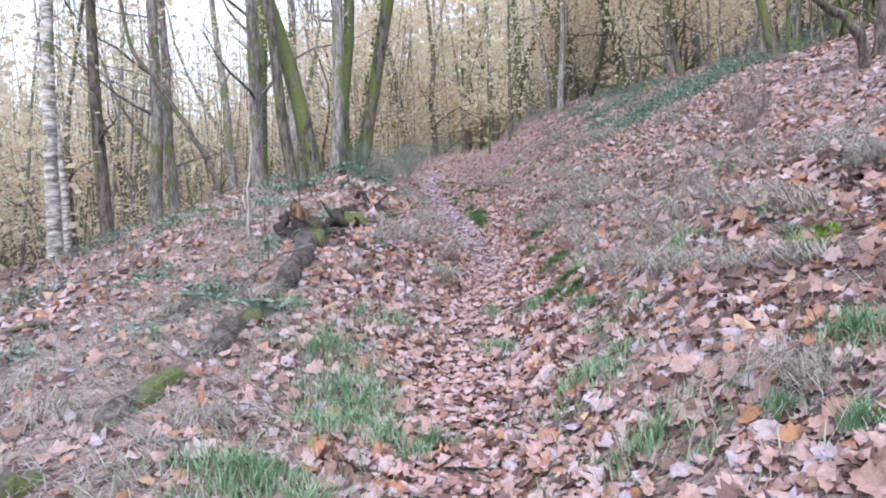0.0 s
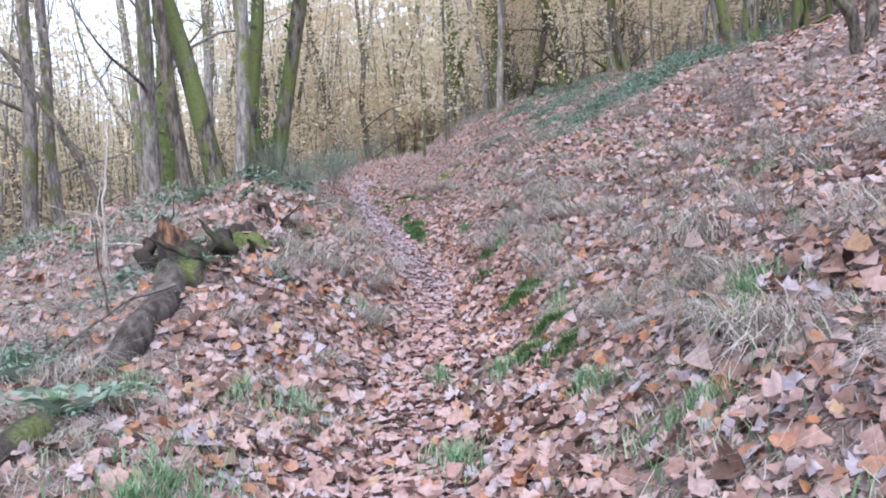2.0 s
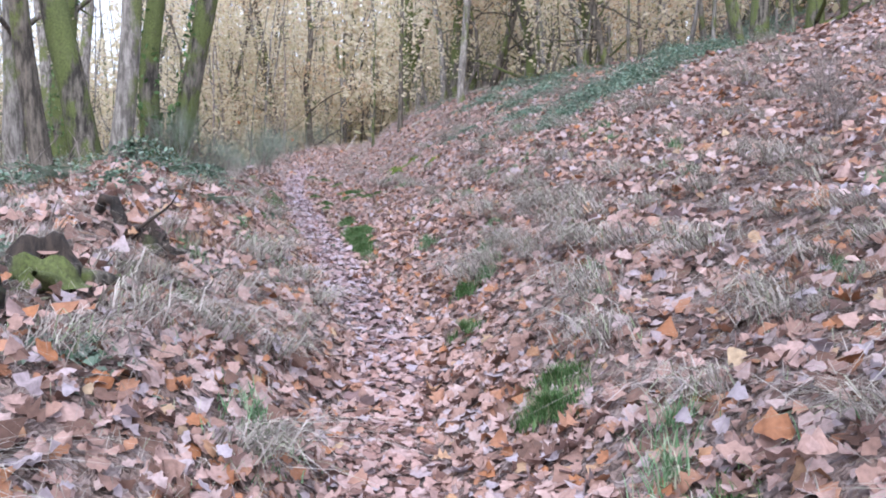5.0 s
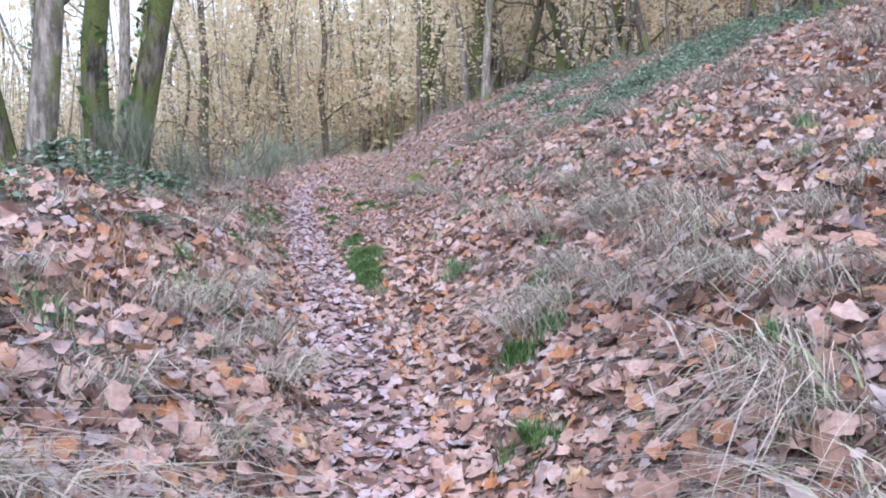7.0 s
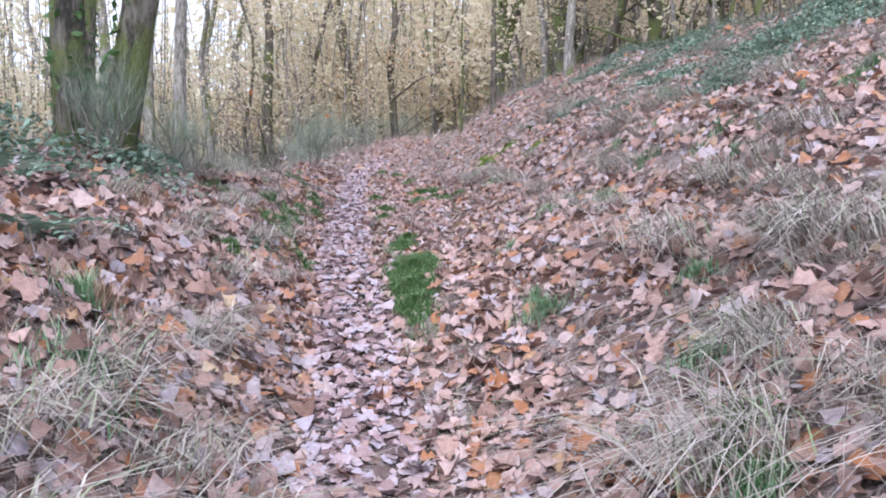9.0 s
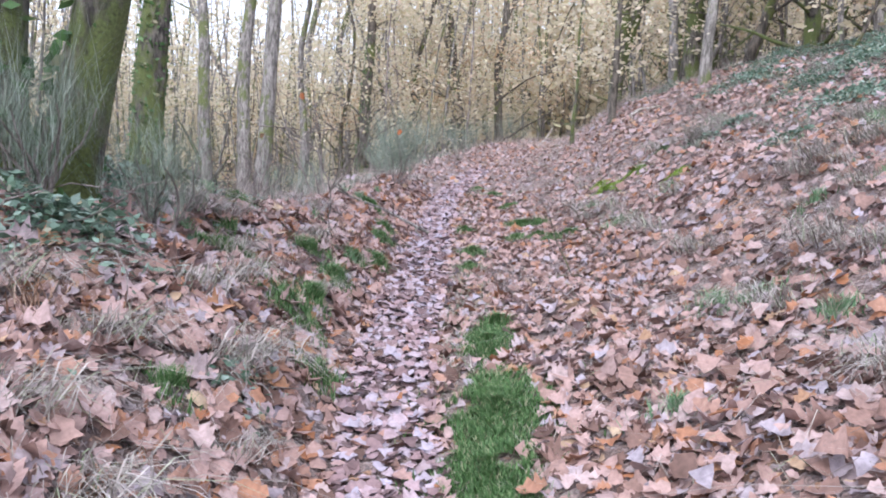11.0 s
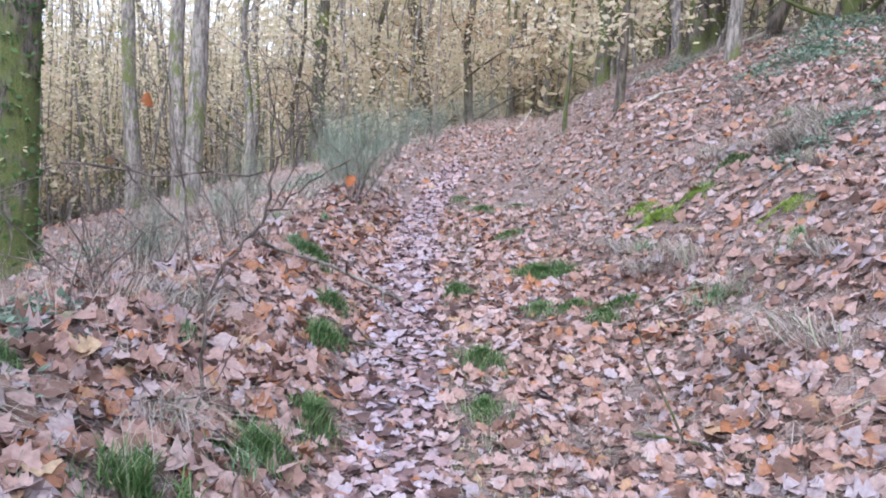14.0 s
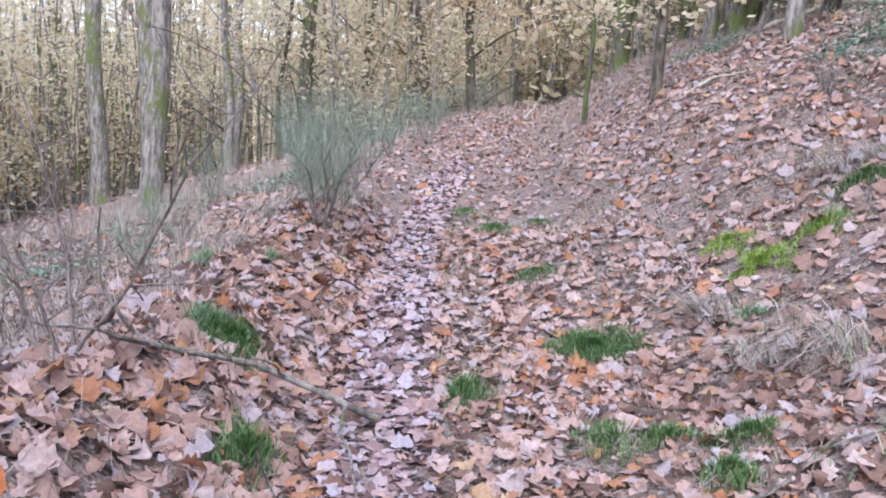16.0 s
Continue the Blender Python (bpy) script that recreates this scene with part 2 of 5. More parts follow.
# ---- building helpers ----
def mesh_of(name, verts, faces, material, smooth=False):
    me = bpy.data.meshes.new(name)
    verts, faces = np.asarray(verts, np.float32), np.asarray(faces, np.int32)
    me.vertices.add(len(verts))
    me.vertices.foreach_set("co", verts.ravel())
    n, w = faces.shape
    me.loops.add(n * w)
    me.loops.foreach_set("vertex_index", faces.ravel())
    me.polygons.add(n)
    me.polygons.foreach_set("loop_start", np.arange(0, n * w, w, dtype=np.int32))
    me.polygons.foreach_set("loop_total", np.full(n, w, np.int32))
    if smooth:
        me.polygons.foreach_set("use_smooth", np.ones(n, bool))
    me.update(calc_edges=True)
    me.validate()
    me.materials.append(material)
    return me


def part(name, me, parent=None, label=""):
    ob = new(name, me)
    if parent:
        ob.parent = parent
    return tagged(ob, label)


class Tubes:
    """Collects tapering limbs into one mesh."""

    def __init__(self):
        self.v, self.f, self.n = [], [], 0

    def add(self, points, radii, sides=8, rough=0.0, rng=None):
        pts = np.asarray(points, float)
        rad = np.asarray(radii, float)
        m = len(pts)
        tang = np.gradient(pts, axis=0)
        tang /= np.linalg.norm(tang, axis=1)[:, None] + 1e-9
        ref = np.array((1.0, 0.2, 0.1)) if abs(tang[0][0]) < 0.8 else np.array((0.1, 1.0, 0.2))
        a = np.cross(tang, ref)
        a /= np.linalg.norm(a, axis=1)[:, None]
        b = np.cross(tang, a)
        ang = np.linspace(0, 2 * np.pi, sides, endpoint=False)
        bump = 1 + (rough * rng.uniform(-1, 1, (m, sides)) if rng is not None else np.zeros((m, sides)))
        ring = pts[:, None] + rad[:, None, None] * bump[..., None] * (a[:, None] * np.cos(ang)[None, :, None] + b[:, None] * np.sin(ang)[None, :, None])
        self.v.append(ring.reshape(-1, 3))
        i, j = np.meshgrid(np.arange(m - 1), np.arange(sides), indexing="ij")
        i, j = i.ravel(), j.ravel()
        k = (j + 1) % sides
        q = np.stack((i * sides + j, i * sides + k, (i + 1) * sides + k, (i + 1) * sides + j), 1) + self.n
        self.f.append(q)
        self.n += m * sides
        for end in (0, m - 1):
            c = self.n
            self.v.append(pts[end:end + 1])
            base = c - m * sides - (1 if end else 0) + end * sides
            ring_i = base + np.arange(sides)
            nxt = base + (np.arange(sides) + 1) % sides
            self.f.append(np.stack((ring_i, nxt, np.full(sides, c), np.full(sides, c)), 1)[:0])
            self.n += 1
        return self

    def mesh(self, name, material):
        return mesh_of(name, np.concatenate(self.v), np.concatenate(self.f), material, True)


def wander(start, direction, length, steps, wobble, rng, lift=0.0):
    d = np.array(direction, float)
    d /= np.linalg.norm(d)
    p = np.array(start, float)
    pts = [p.copy()]
    for _ in range(steps):
        d = d + rng.normal(0, wobble, 3) + np.array((0, 0, lift))
        d /= np.linalg.norm(d)
        p = p + d * length / steps
        pts.append(p.copy())
    return np.array(pts)


def cards(centres, size, rng, flat=0.0):
    """Small folded leaves, four corners each, round the given centres."""
    n = len(centres)
    u = rng.normal(0, 1, (n, 3))
    u[:, 2] *= 1 - flat
    u /= np.linalg.norm(u, axis=1)[:, None]
    w = rng.normal(0, 1, (n, 3))
    w[:, 2] *= 1 - flat
    w -= (w * u).sum(1)[:, None] * u
    w /= np.linalg.norm(w, axis=1)[:, None]
    s = size * rng.uniform(0.6, 1.3, n)[:, None]
    v = np.stack((centres - u * s, centres + w * s * 0.55, centres + u * s, centres - w * s * 0.55), 1).reshape(-1, 3)
    return v, np.arange(4 * n).reshape(n, 4)


def tree(name, seed, height, radius, material, leaf_material, leaf_count, leaf_size, leaf_from, lean=(0, 0), fork=0.0, bend=0.25, limbs=9, spread=0.5, ivy=0, limb_from=0.3, sides=14):
    """A tree with a flared, bending trunk, limbs with twigs, and a loose crown of single leaves."""
    rng = np.random.default_rng(seed)
    root = new(name)
    t = Tubes()
    steps = 18 if sides >= 14 else 12
    h = np.linspace(0, 1, steps) ** 1.5
    drift = rng.normal(0, bend * height / 60, (steps, 2)) * np.gradient(h)[:, None] * steps
    sway = np.cumsum(0.6 * drift + 0.7 * np.roll(drift, 1, 0) + 0.5 * np.roll(drift, 2, 0), 0)
    sway -= sway[0]
    pts = np.column_stack((lean[0] * h * height + sway[:, 0], lean[1] * h * height + sway[:, 1], h * height - 0.25))
    rad = radius * (1 - 0.8 * h) + radius * 0.4 * np.exp(-h * height / 0.25)
    t.add(pts, rad, sides, 0.07, rng)
    tips, boughs = [], []
    stems = [(pts, rad)]
    if fork > 0:
        i = max(1, int(np.searchsorted(h * height, fork)))
        side = rng.uniform(-1, 1)
        p2 = wander(pts[i] - (0, 0, 0.2), (0.35 * np.sign(side), 0.05, 1), height - fork, 9, 0.09, rng, 0.03)
        t.add(p2, np.linspace(rad[i] * 0.8, rad[-1], 10), 10, 0.04, rng)
        stems.append((p2, np.linspace(rad[i] * 0.8, rad[-1], 10)))
    for k in range(limbs):
        sp, sr = stems[k % len(stems)]
        f = rng.uniform(limb_from, 0.95)
        i = min(int(f * (len(sp) - 1)), len(sp) - 2)
        az = rng.uniform(0, 2 * np.pi)
        ln = height * spread * rng.uniform(0.3, 0.7) * (1.15 - f)
        lp = wander(sp[i], (math.cos(az), math.sin(az), rng.uniform(0.2, 1.0)), ln, 6, 0.18, rng, 0.05)
        lt = Tubes() if sides >= 14 else t
        lt.add(lp, np.linspace(sr[i] * 0.32, 0.007, 7), 5)
        tips += list(lp[2:])
        for _ in range(2):
            j = rng.integers(1, 6)
            tp = wander(lp[j], rng.normal(0, 1, 3) + (0, 0, 0.4), ln * 0.4, 4, 0.25, rng)
            lt.add(tp, np.linspace(sr[i] * 0.12 + 0.004, 0.003, 5), 3)
            tips += list(tp[1:])
        if lt is not t:
            boughs.append(lt)
    trunk = part("trunk", t.mesh("trunk", material), root)
    for lt in boughs:
        part("limb", lt.mesh("limb", material), trunk)
    if leaf_count:
        tips = np.array(tips)
        tips = tips[tips[:, 2] > leaf_from] if (tips[:, 2] > leaf_from).any() else tips
        c = tips[rng.integers(0, len(tips), leaf_count)] + rng.normal(0, 1, (leaf_count, 3)) * (0.45 + 0.03 * height, 0.45 + 0.03 * height, 0.3)
        c = c[(c[:, 2] > leaf_from * 0.7) & (c[:, 2] < 10.5)]
        v, f = cards(c, leaf_size, rng, 0.5)
        part("crown", mesh_of("crown", v, f, leaf_material), root, "thin crown of yellow autumn leaves")
    if ivy:
        hgt = rng.uniform(0, 0.45, ivy) ** 1.3
        az = rng.uniform(0, 2 * np.pi, ivy)
        cx = np.interp(hgt, h, pts[:, 0]) + np.cos(az) * np.interp(hgt, h, rad) * 1.06
        cy = np.interp(hgt, h, pts[:, 1]) + np.sin(az) * np.interp(hgt, h, rad) * 1.06
        v, f = cards(np.column_stack((cx, cy, hgt * height)), 0.05, rng)
        part("ivy", mesh_of("ivy", v, f, M_GRASS), root, "dark green ivy leaves climbing the bark")
    return root


def set_down(ob, x, y, turn=0.0, size=1.0, sink=0.0):
    ob.matrix_basis = Matrix.Translation((x, y, ground_at(x, y) - sink)) @ Matrix.Rotation(radians(turn), 4, "Z") @ Matrix.Scale(size, 4)
    return ob

# ---- ground: one sheet to the horizon ----
def spread_axis(inner, step, outer):
    a = list(np.arange(0, inner, step))
    s = step
    while a[-1] < outer:
        s *= 1.12
        a.append(a[-1] + s)
    return np.array(a)


gx = np.concatenate((-spread_axis(5, 0.11, 420)[::-1][:-1], spread_axis(7, 0.11, 420)))
gy = np.concatenate((-spread_axis(1, 0.12, 300)[::-1][:-1], spread_axis(30, 0.12, 420)))
GX, GY = np.meshgrid(gx, gy)
gv = np.column_stack((GX.ravel(), GY.ravel(), land(GX.ravel(), GY.ravel())))
ni, nj = GX.shape
ii, jj = np.meshgrid(np.arange(ni - 1), np.arange(nj - 1), indexing="ij")
q0 = (ii * nj + jj).ravel()
ground = new("ground", mesh_of("ground", gv, np.stack((q0, q0 + 1, q0 + nj + 1, q0 + nj), 1), M_SOIL, True))
tagged(ground, "hillside of brown leaf mould with a trodden path along it", "ground", kind="structure")

# ---- the large trees beside the path ----
def set_tree(label, x, y, turn=0.0, **kw):
    ob = tree("tree", **kw)
    set_down(ob, x, y, turn, 1.0, 0.05)
    return tagged(ob, label, "tree")


set_tree("leaning dark-barked oak with moss on its foot", -2.62, 14.1, seed=11, height=15, radius=0.11, material=M_DARK, leaf_material=M_GOLD, leaf_count=700, leaf_size=0.07, leaf_from=4.5, lean=(-0.16, 0.02), bend=0.2, limb_from=0.4)
set_tree("leaning oak trunk with green moss along one side", -2.22, 14.4, seed=12, height=16, radius=0.165, material=M_OAK, leaf_material=M_GOLD, leaf_count=700, leaf_size=0.07, leaf_from=4.5, lean=(-0.2, 0.03), bend=0.2, limb_from=0.4)
set_tree("grey-barked slightly bowed oak with mossy foot", -1.93, 14.2, seed=13, height=16, radius=0.118, material=M_GREY, leaf_material=M_GOLD, leaf_count=700, leaf_size=0.07, leaf_from=5, lean=(0.015, 0.02), bend=0.15, limb_from=0.4)
set_tree("upright oak thickly covered in green moss", -1.78, 15.75, seed=14, height=15, radius=0.135, material=M_OAK, leaf_material=M_GOLD, leaf_count=600, leaf_size=0.06, leaf_from=4.5, lean=(-0.02, 0.02), bend=0.2, ivy=250, limb_from=0.45, sides=18)
set_tree("mossy oak leaning away from its neighbour", -1.68, 15.95, seed=36, height=15, radius=0.15, material=M_OAK, leaf_material=M_GOLD, leaf_count=600, leaf_size=0.06, leaf_from=4.5, lean=(0.21, -0.06), bend=0.07, ivy=350, limb_from=0.45)
set_tree("stout oak clad in moss and ivy", -6.05, 25.3, seed=15, height=17, radius=0.32, material=M_OAK, leaf_material=M_GOLD, leaf_count=900, leaf_size=0.06, leaf_from=4.5, lean=(0.03, 0), bend=0.12, ivy=900, limb_from=0.5)
set_tree("smooth grey straight tree trunk", -10.6, 38.8, seed=16, height=19, radius=0.27, material=M_GREY, leaf_material=M_GOLD, leaf_count=900, leaf_size=0.06, leaf_from=4, lean=(-0.04, 0), bend=0.12, limb_from=0.55, limbs=6, spread=0.35)
set_tree("grey trunk standing close beside another", -9.4, 39.4, seed=17, height=19, radius=0.29, material=M_GREY, leaf_material=M_GOLD, leaf_count=800, leaf_size=0.06, leaf_from=4, lean=(0.03, 0), bend=0.12, limb_from=0.55, limbs=6, spread=0.35)
set_tree("grey oak with moss at its foot and a dead side branch", -6.37, 32.4, seed=18, height=17, radius=0.23, material=M_GREY, leaf_material=M_GOLD, leaf_count=800, leaf_size=0.06, leaf_from=4, lean=(0.0, 0), bend=0.12, limb_from=0.55, limbs=6, spread=0.35)
set_tree("dark ivy-grown oak with yellow leaves", -5.6, 42.0, seed=19, height=16, radius=0.24, material=M_DARK, leaf_material=M_GOLD, leaf_count=2500, leaf_size=0.09, leaf_from=2.5, bend=0.25, ivy=700, limb_from=0.15)
set_tree("dark crooked tree with tufts of dead leaves", -1.9, 46.0, seed=20, height=15, radius=0.2, material=M_DARK, leaf_material=M_RUST, leaf_count=2500, leaf_size=0.09, leaf_from=2, lean=(-0.06, 0), bend=0.35, limb_from=0.15)
set_tree("dark crooked tree clothed in tawny leaves", -0.2, 46.5, seed=21, height=15, radius=0.2, material=M_DARK, leaf_material=M_RUST, leaf_count=2500, leaf_size=0.09, leaf_from=2, lean=(-0.03, 0), bend=0.3, limb_from=0.15)
set_tree("mossy trunk on the slope above the path", 5.6, 34.8, seed=22, height=15, radius=0.26, material=M_OAK, leaf_material=M_GOLD, leaf_count=1500, leaf_size=0.09, leaf_from=3, bend=0.15)
set_tree("leaning trunk joined low with its neighbour", 5.05, 34.9, seed=23, height=14, radius=0.14, material=M_GREY, leaf_material=M_GOLD, leaf_count=1200, leaf_size=0.09, leaf_from=3, lean=(-0.13, 0), bend=0.2)
set_tree("mossy multi-stemmed oak above the path", 4.1, 40.2, seed=24, height=15, radius=0.26, material=M_OAK, leaf_material=M_GOLD, leaf_count=1500, leaf_size=0.09, leaf_from=3, fork=1.2, bend=0.2)
set_tree("straight slender trunk at the edge of the slope", 4.75, 29.4, seed=25, height=15, radius=0.13, material=M_GREY, leaf_material=M_GOLD, leaf_count=1200, leaf_size=0.08, leaf_from=3, bend=0.15)
set_tree("mossy oak standing in the brambles high on the slope", 9.7, 20.6, seed=26, height=14, radius=0.2, material=M_OAK, leaf_material=M_GOLD, leaf_count=900, leaf_size=0.08, leaf_from=4, bend=0.15)
set_tree("thin leaning oak beside the brambles on the slope", 9.1, 20.3, seed=27, height=13, radius=0.13, material=M_OAK, leaf_material=M_GOLD, leaf_count=700, leaf_size=0.08, leaf_from=4, lean=(-0.22, 0), bend=0.15)
set_tree("white-barked birch with green moss at its foot", -8.7, 17.0, seed=28, height=17, radius=0.17, material=M_BIRCH, leaf_material=M_GOLD, leaf_count=900, leaf_size=0.07, leaf_from=4, lean=(0.01, 0), bend=0.1)
set_tree("thinner white birch behind the first", -9.15, 18.5, seed=29, height=17, radius=0.1, material=M_BIRCH, leaf_material=M_GOLD, leaf_count=900, leaf_size=0.07, leaf_from=4, bend=0.12)
set_tree("dark slender trunk on the valley side", -7.2, 16.5, seed=30, height=16, radius=0.15, material=M_DARK, leaf_material=M_GOLD, leaf_count=900, leaf_size=0.07, leaf_from=4, lean=(-0.05, 0), bend=0.12)
set_tree("grey-brown trunk on the valley side", -6.8, 18.0, seed=31, height=17, radius=0.16, material=M_GREY, leaf_material=M_GOLD, leaf_count=1000, leaf_size=0.08, leaf_from=4, bend=0.12)
set_tree("grey trunk among thin stems on the valley side", -7.0, 20.0, seed=32, height=17, radius=0.15, material=M_GREY, leaf_material=M_GOLD, leaf_count=1000, leaf_size=0.08, leaf_from=4, bend=0.15)
set_tree("grey-barked tree behind the leaning oaks", -4.0, 17.0, seed=33, height=17, radius=0.16, material=M_GREY, leaf_material=M_GOLD, leaf_count=1000, leaf_size=0.08, leaf_from=4, bend=0.12)
set_tree("young oak with a bare lower stem and yellow leaves", 2.75, 29.3, seed=34, height=7, radius=0.09, material=M_DARK, leaf_material=M_GOLD, leaf_count=900, leaf_size=0.075, leaf_from=1.2, bend=0.15, limbs=12, spread=0.3, limb_from=0.25)
set_tree("thin sapling stem beside the path", 2.1, 32.0, seed=35, height=5, radius=0.055, material=M_OAK, leaf_material=M_GOLD, leaf_count=350, leaf_size=0.075, leaf_from=2.0, bend=0.2, limbs=8, spread=0.3)

# ---- the wood around: tall trees and young undergrowth ----
kinds = []
for s, (mat, leaf, rad, ln) in enumerate(((M_GREY, M_GOLD, 0.16, 0), (M_DARK, M_GOLD, 0.14, 0.05), (M_GREY, M_GOLD, 0.19, -0.04), (M_OAK, M_GOLD, 0.2, 0.03), (M_DARK, M_RUST, 0.12, -0.07))):
    kinds.append(tree("tree", 50 + s, 15 + s % 3, rad, mat, leaf, 1300, 0.094, 2.5, (ln, 0.02), bend=1.0, limbs=11, sides=8, limb_from=0.15))
young = []
for s, (mat, leaf) in enumerate(((M_DARK, M_GOLD), (M_TWIG, M_GOLD), (M_DARK, M_RUST), (M_GREY, M_GOLD))):
    young.append(tree("sapling", 70 + s, 6.5 + s, 0.05 + 0.01 * s, mat, leaf, 950, 0.09, 0.8, (0.05 * (s - 1.5), 0), bend=1.1, limbs=12, sides=6, limb_from=0.12, spread=0.4))
LABELS = ("slender grey tree with sparse yellow leaves", "dark thin-stemmed tree with yellow leaves", "forked grey tree with tawny leaves", "mossy trunk with yellow autumn leaves", "thin dark leaning tree with tawny leaves")
YLABELS = ("bushy young tree covered in yellow leaves", "thin young tree with pale yellow leaves", "young beech holding tawny dead leaves", "pole-like young tree with golden leaves")
rng = np.random.default_rng(5)


def clear(x, y):
    """Open ground where no wood stands: the path, its verges and the bare slope above."""
    d = x - np.interp(y, PATH_Y, PATH_X)
    if y < 26:
        return not (d < -10 and y > 15 or d < -8.5 and y > 2 and y < 15 or d > 8.5 + (26 - y) * 0.25 and y > 14 or d > 16)
    if y < 41:
        return -12 < d < 6.5 - (y - 26) * 0.15
    if y < 60:
        return -2.2 < d < 3.2
    return False


def plant(protos, labels, count, reach, gap, group):
    done, tries = [], 0
    while len(done) < count and tries < count * 60:
        tries += 1
        y = rng.uniform(4, reach) if rng.random() < 0.75 else rng.uniform(20, 60)
        half = 10 + y * 0.75
        x = rng.uniform(-half - 6, half) if rng.random() < 0.7 else rng.uniform(-9, 9)
        if x < -6 and 22 < y < 50 and rng.random() < 0.2:
            continue
        if clear(x, y) or any((x - a) ** 2 + (y - b) ** 2 < gap * gap for a, b in done):
            continue
        i = int(rng.integers(0, len(protos)))
        m = Matrix.Translation((x, y, ground_at(x, y) - 0.08)) @ Matrix.Rotation(rng.uniform(0, 6.28), 4, "Z") @ Matrix.Rotation(rng.normal(0, 0.06), 4, "X") @ Matrix.Scale(rng.uniform(0.75, 1.25), 4)
        ob = copy_thing(protos[i], m)
        tagged(ob, labels[i], "tree", group)
        done.append((x, y))


plant(kinds, LABELS, 215, 75, 1.5, "woodland trees")
plant(young, YLABELS, 150, 65, 1.2, "young trees of the wood")
for ob in kinds + young:
    for c in list(ob.children):
        bpy.data.objects.remove(c)
    bpy.data.objects.remove(ob)

# far wood: stems and leaves past counting
t = Tubes()
stems = []
while len(stems) < 1100:
    y = rng.uniform(10, 130)
    x = rng.uniform(-110, 90) if rng.random() < 0.7 else rng.uniform(-12, 30)
    if (x * x + (y - 10) ** 2) ** 0.5 > 52 and y > abs(x) * 0.75 - 20:
        stems.append((x, y))
centres = []
for x, y in stems:
    z = ground_at(x, y)
    hgt = rng.uniform(13, 23)
    p = np.array([(x, y, z - 0.3), (x + rng.normal(0, 0.2), y, z + hgt * 0.4), (x + rng.normal(0, 0.6), y, z + hgt)])
    r = rng.uniform(0.07, 0.2)
    t.add(p, (r, r * 0.8, r * 0.2), 5)
    k = 125
    centres.append(np.column_stack((x + rng.normal(0, 1.6, k), y + rng.normal(0, 1.6, k), z + hgt * 1.05 * rng.uniform(0.01, 1, k))))
tagged(new("far_wood_stems", t.mesh("far_wood_stems", M_GREY)), "distant stems of the autumn wood", "trees", kind="stuff")
v, f = cards(np.concatenate(centres), 0.36, rng, 0.4)
tagged(new("far_wood_leaves", mesh_of("far_wood_leaves", v, f, M_GOLD)), "distant yellow foliage of the autumn wood", "foliage", kind="stuff")

# thin poles and leafy undergrowth that close the view between the larger trees
t = Tubes()
centres = []
count = 0
while count < 740:
    y = rng.uniform(12, 62)
    x = rng.uniform(-52, 34) if rng.random() < 0.6 else rng.uniform(-30, -10)
    if clear(x, y) or -13 < x < 0 and y < 41 or abs(x) > 6 + y * 0.75 or (x + 6) ** 2 + (y - 14) ** 2 < 49:
        continue
    count += 1
    z = ground_at(x, y)
    hgt = rng.uniform(6, 15)
    k = 7
    f = np.linspace(0, 1, k)
    bow = np.cumsum(np.cumsum(rng.normal(0, 0.045 * hgt / k, (k, 2)), 0), 0) + f[:, None] * rng.normal(0, 0.08 * hgt, 2)
    p = np.column_stack((x + bow[:, 0], y + bow[:, 1], z - 0.2 + f * hgt))
    r = rng.uniform(0.025, 0.095)
    t.add(p, r * (1 - 0.75 * f), 5)
    for _ in range(4):
        i = rng.integers(1, k - 1)
        q = wander(p[i], (rng.normal(), rng.normal(), 0.7), rng.uniform(0.8, 2.2), 4, 0.2, rng, 0.05)
        t.add(q, np.linspace(r * 0.35, 0.004, 5), 3)
        n = 26
        centres.append(q[rng.integers(1, 5, n)] + rng.normal(0, 0.42, (n, 3)))
    n = 40
    centres.append(np.column_stack((x + rng.normal(0, 0.8, n), y + rng.normal(0, 0.8, n), z + hgt * rng.uniform(0.05, 1, n))))
tagged(new("thin_woodland_poles", t.mesh("thin_woodland_poles", M_GREY)), "crowded thin grey poles between the larger trees", "trees", kind="stuff")
v, f = cards(np.concatenate(centres), 0.11, rng, 0.45)
tagged(new("undergrowth_leaves", mesh_of("undergrowth_leaves", v, f, M_GOLD)), "sparse pale yellow leaves on the thin poles", "foliage", kind="stuff")

# the wooded hills beyond
m, nt, bsdf, link = nodes_of("distant_wood")
n1 = noise_tex(nt, 0.35, 6, 0.75, (1, 1, 0.5))
r1 = ramp(nt, [(0.3, (0.24, 0.2, 0.15)), (0.5, (0.44, 0.37, 0.24)), (0.7, (0.6, 0.52, 0.36))])
link(n1.outputs[0], r1.inputs[0])
link(r1.outputs[0], bsdf.inputs["Base Color"])
bsdf.inputs["Roughness"].default_value = 1.0
az = np.linspace(0, 2 * np.pi, 181)
rows = []
for k, (rr, hh) in enumerate(((135, -25), (140, 8), (150, 16), (165, 23))):
    top = hh + (6 * value_noise(az * 3, az * 0 + 3, 12) + 4 * value_noise(az * 14, az * 0 + 1, 13)) * (k > 0)
    rows.append(np.column_stack((rr * np.sin(az), 10 + rr * np.cos(az), top + 6 * np.sin(az + 0.4))))
hv = np.concatenate(rows)
ii, jj = np.meshgrid(np.arange(3), np.arange(180), indexing="ij")
q0 = (ii * 181 + jj).ravel()
tagged(new("backdrop", mesh_of("backdrop", hv, np.stack((q0, q0 + 1, q0 + 182, q0 + 181), 1), m, True)), "distant wooded hills in autumn colour", "hills", kind="structure")

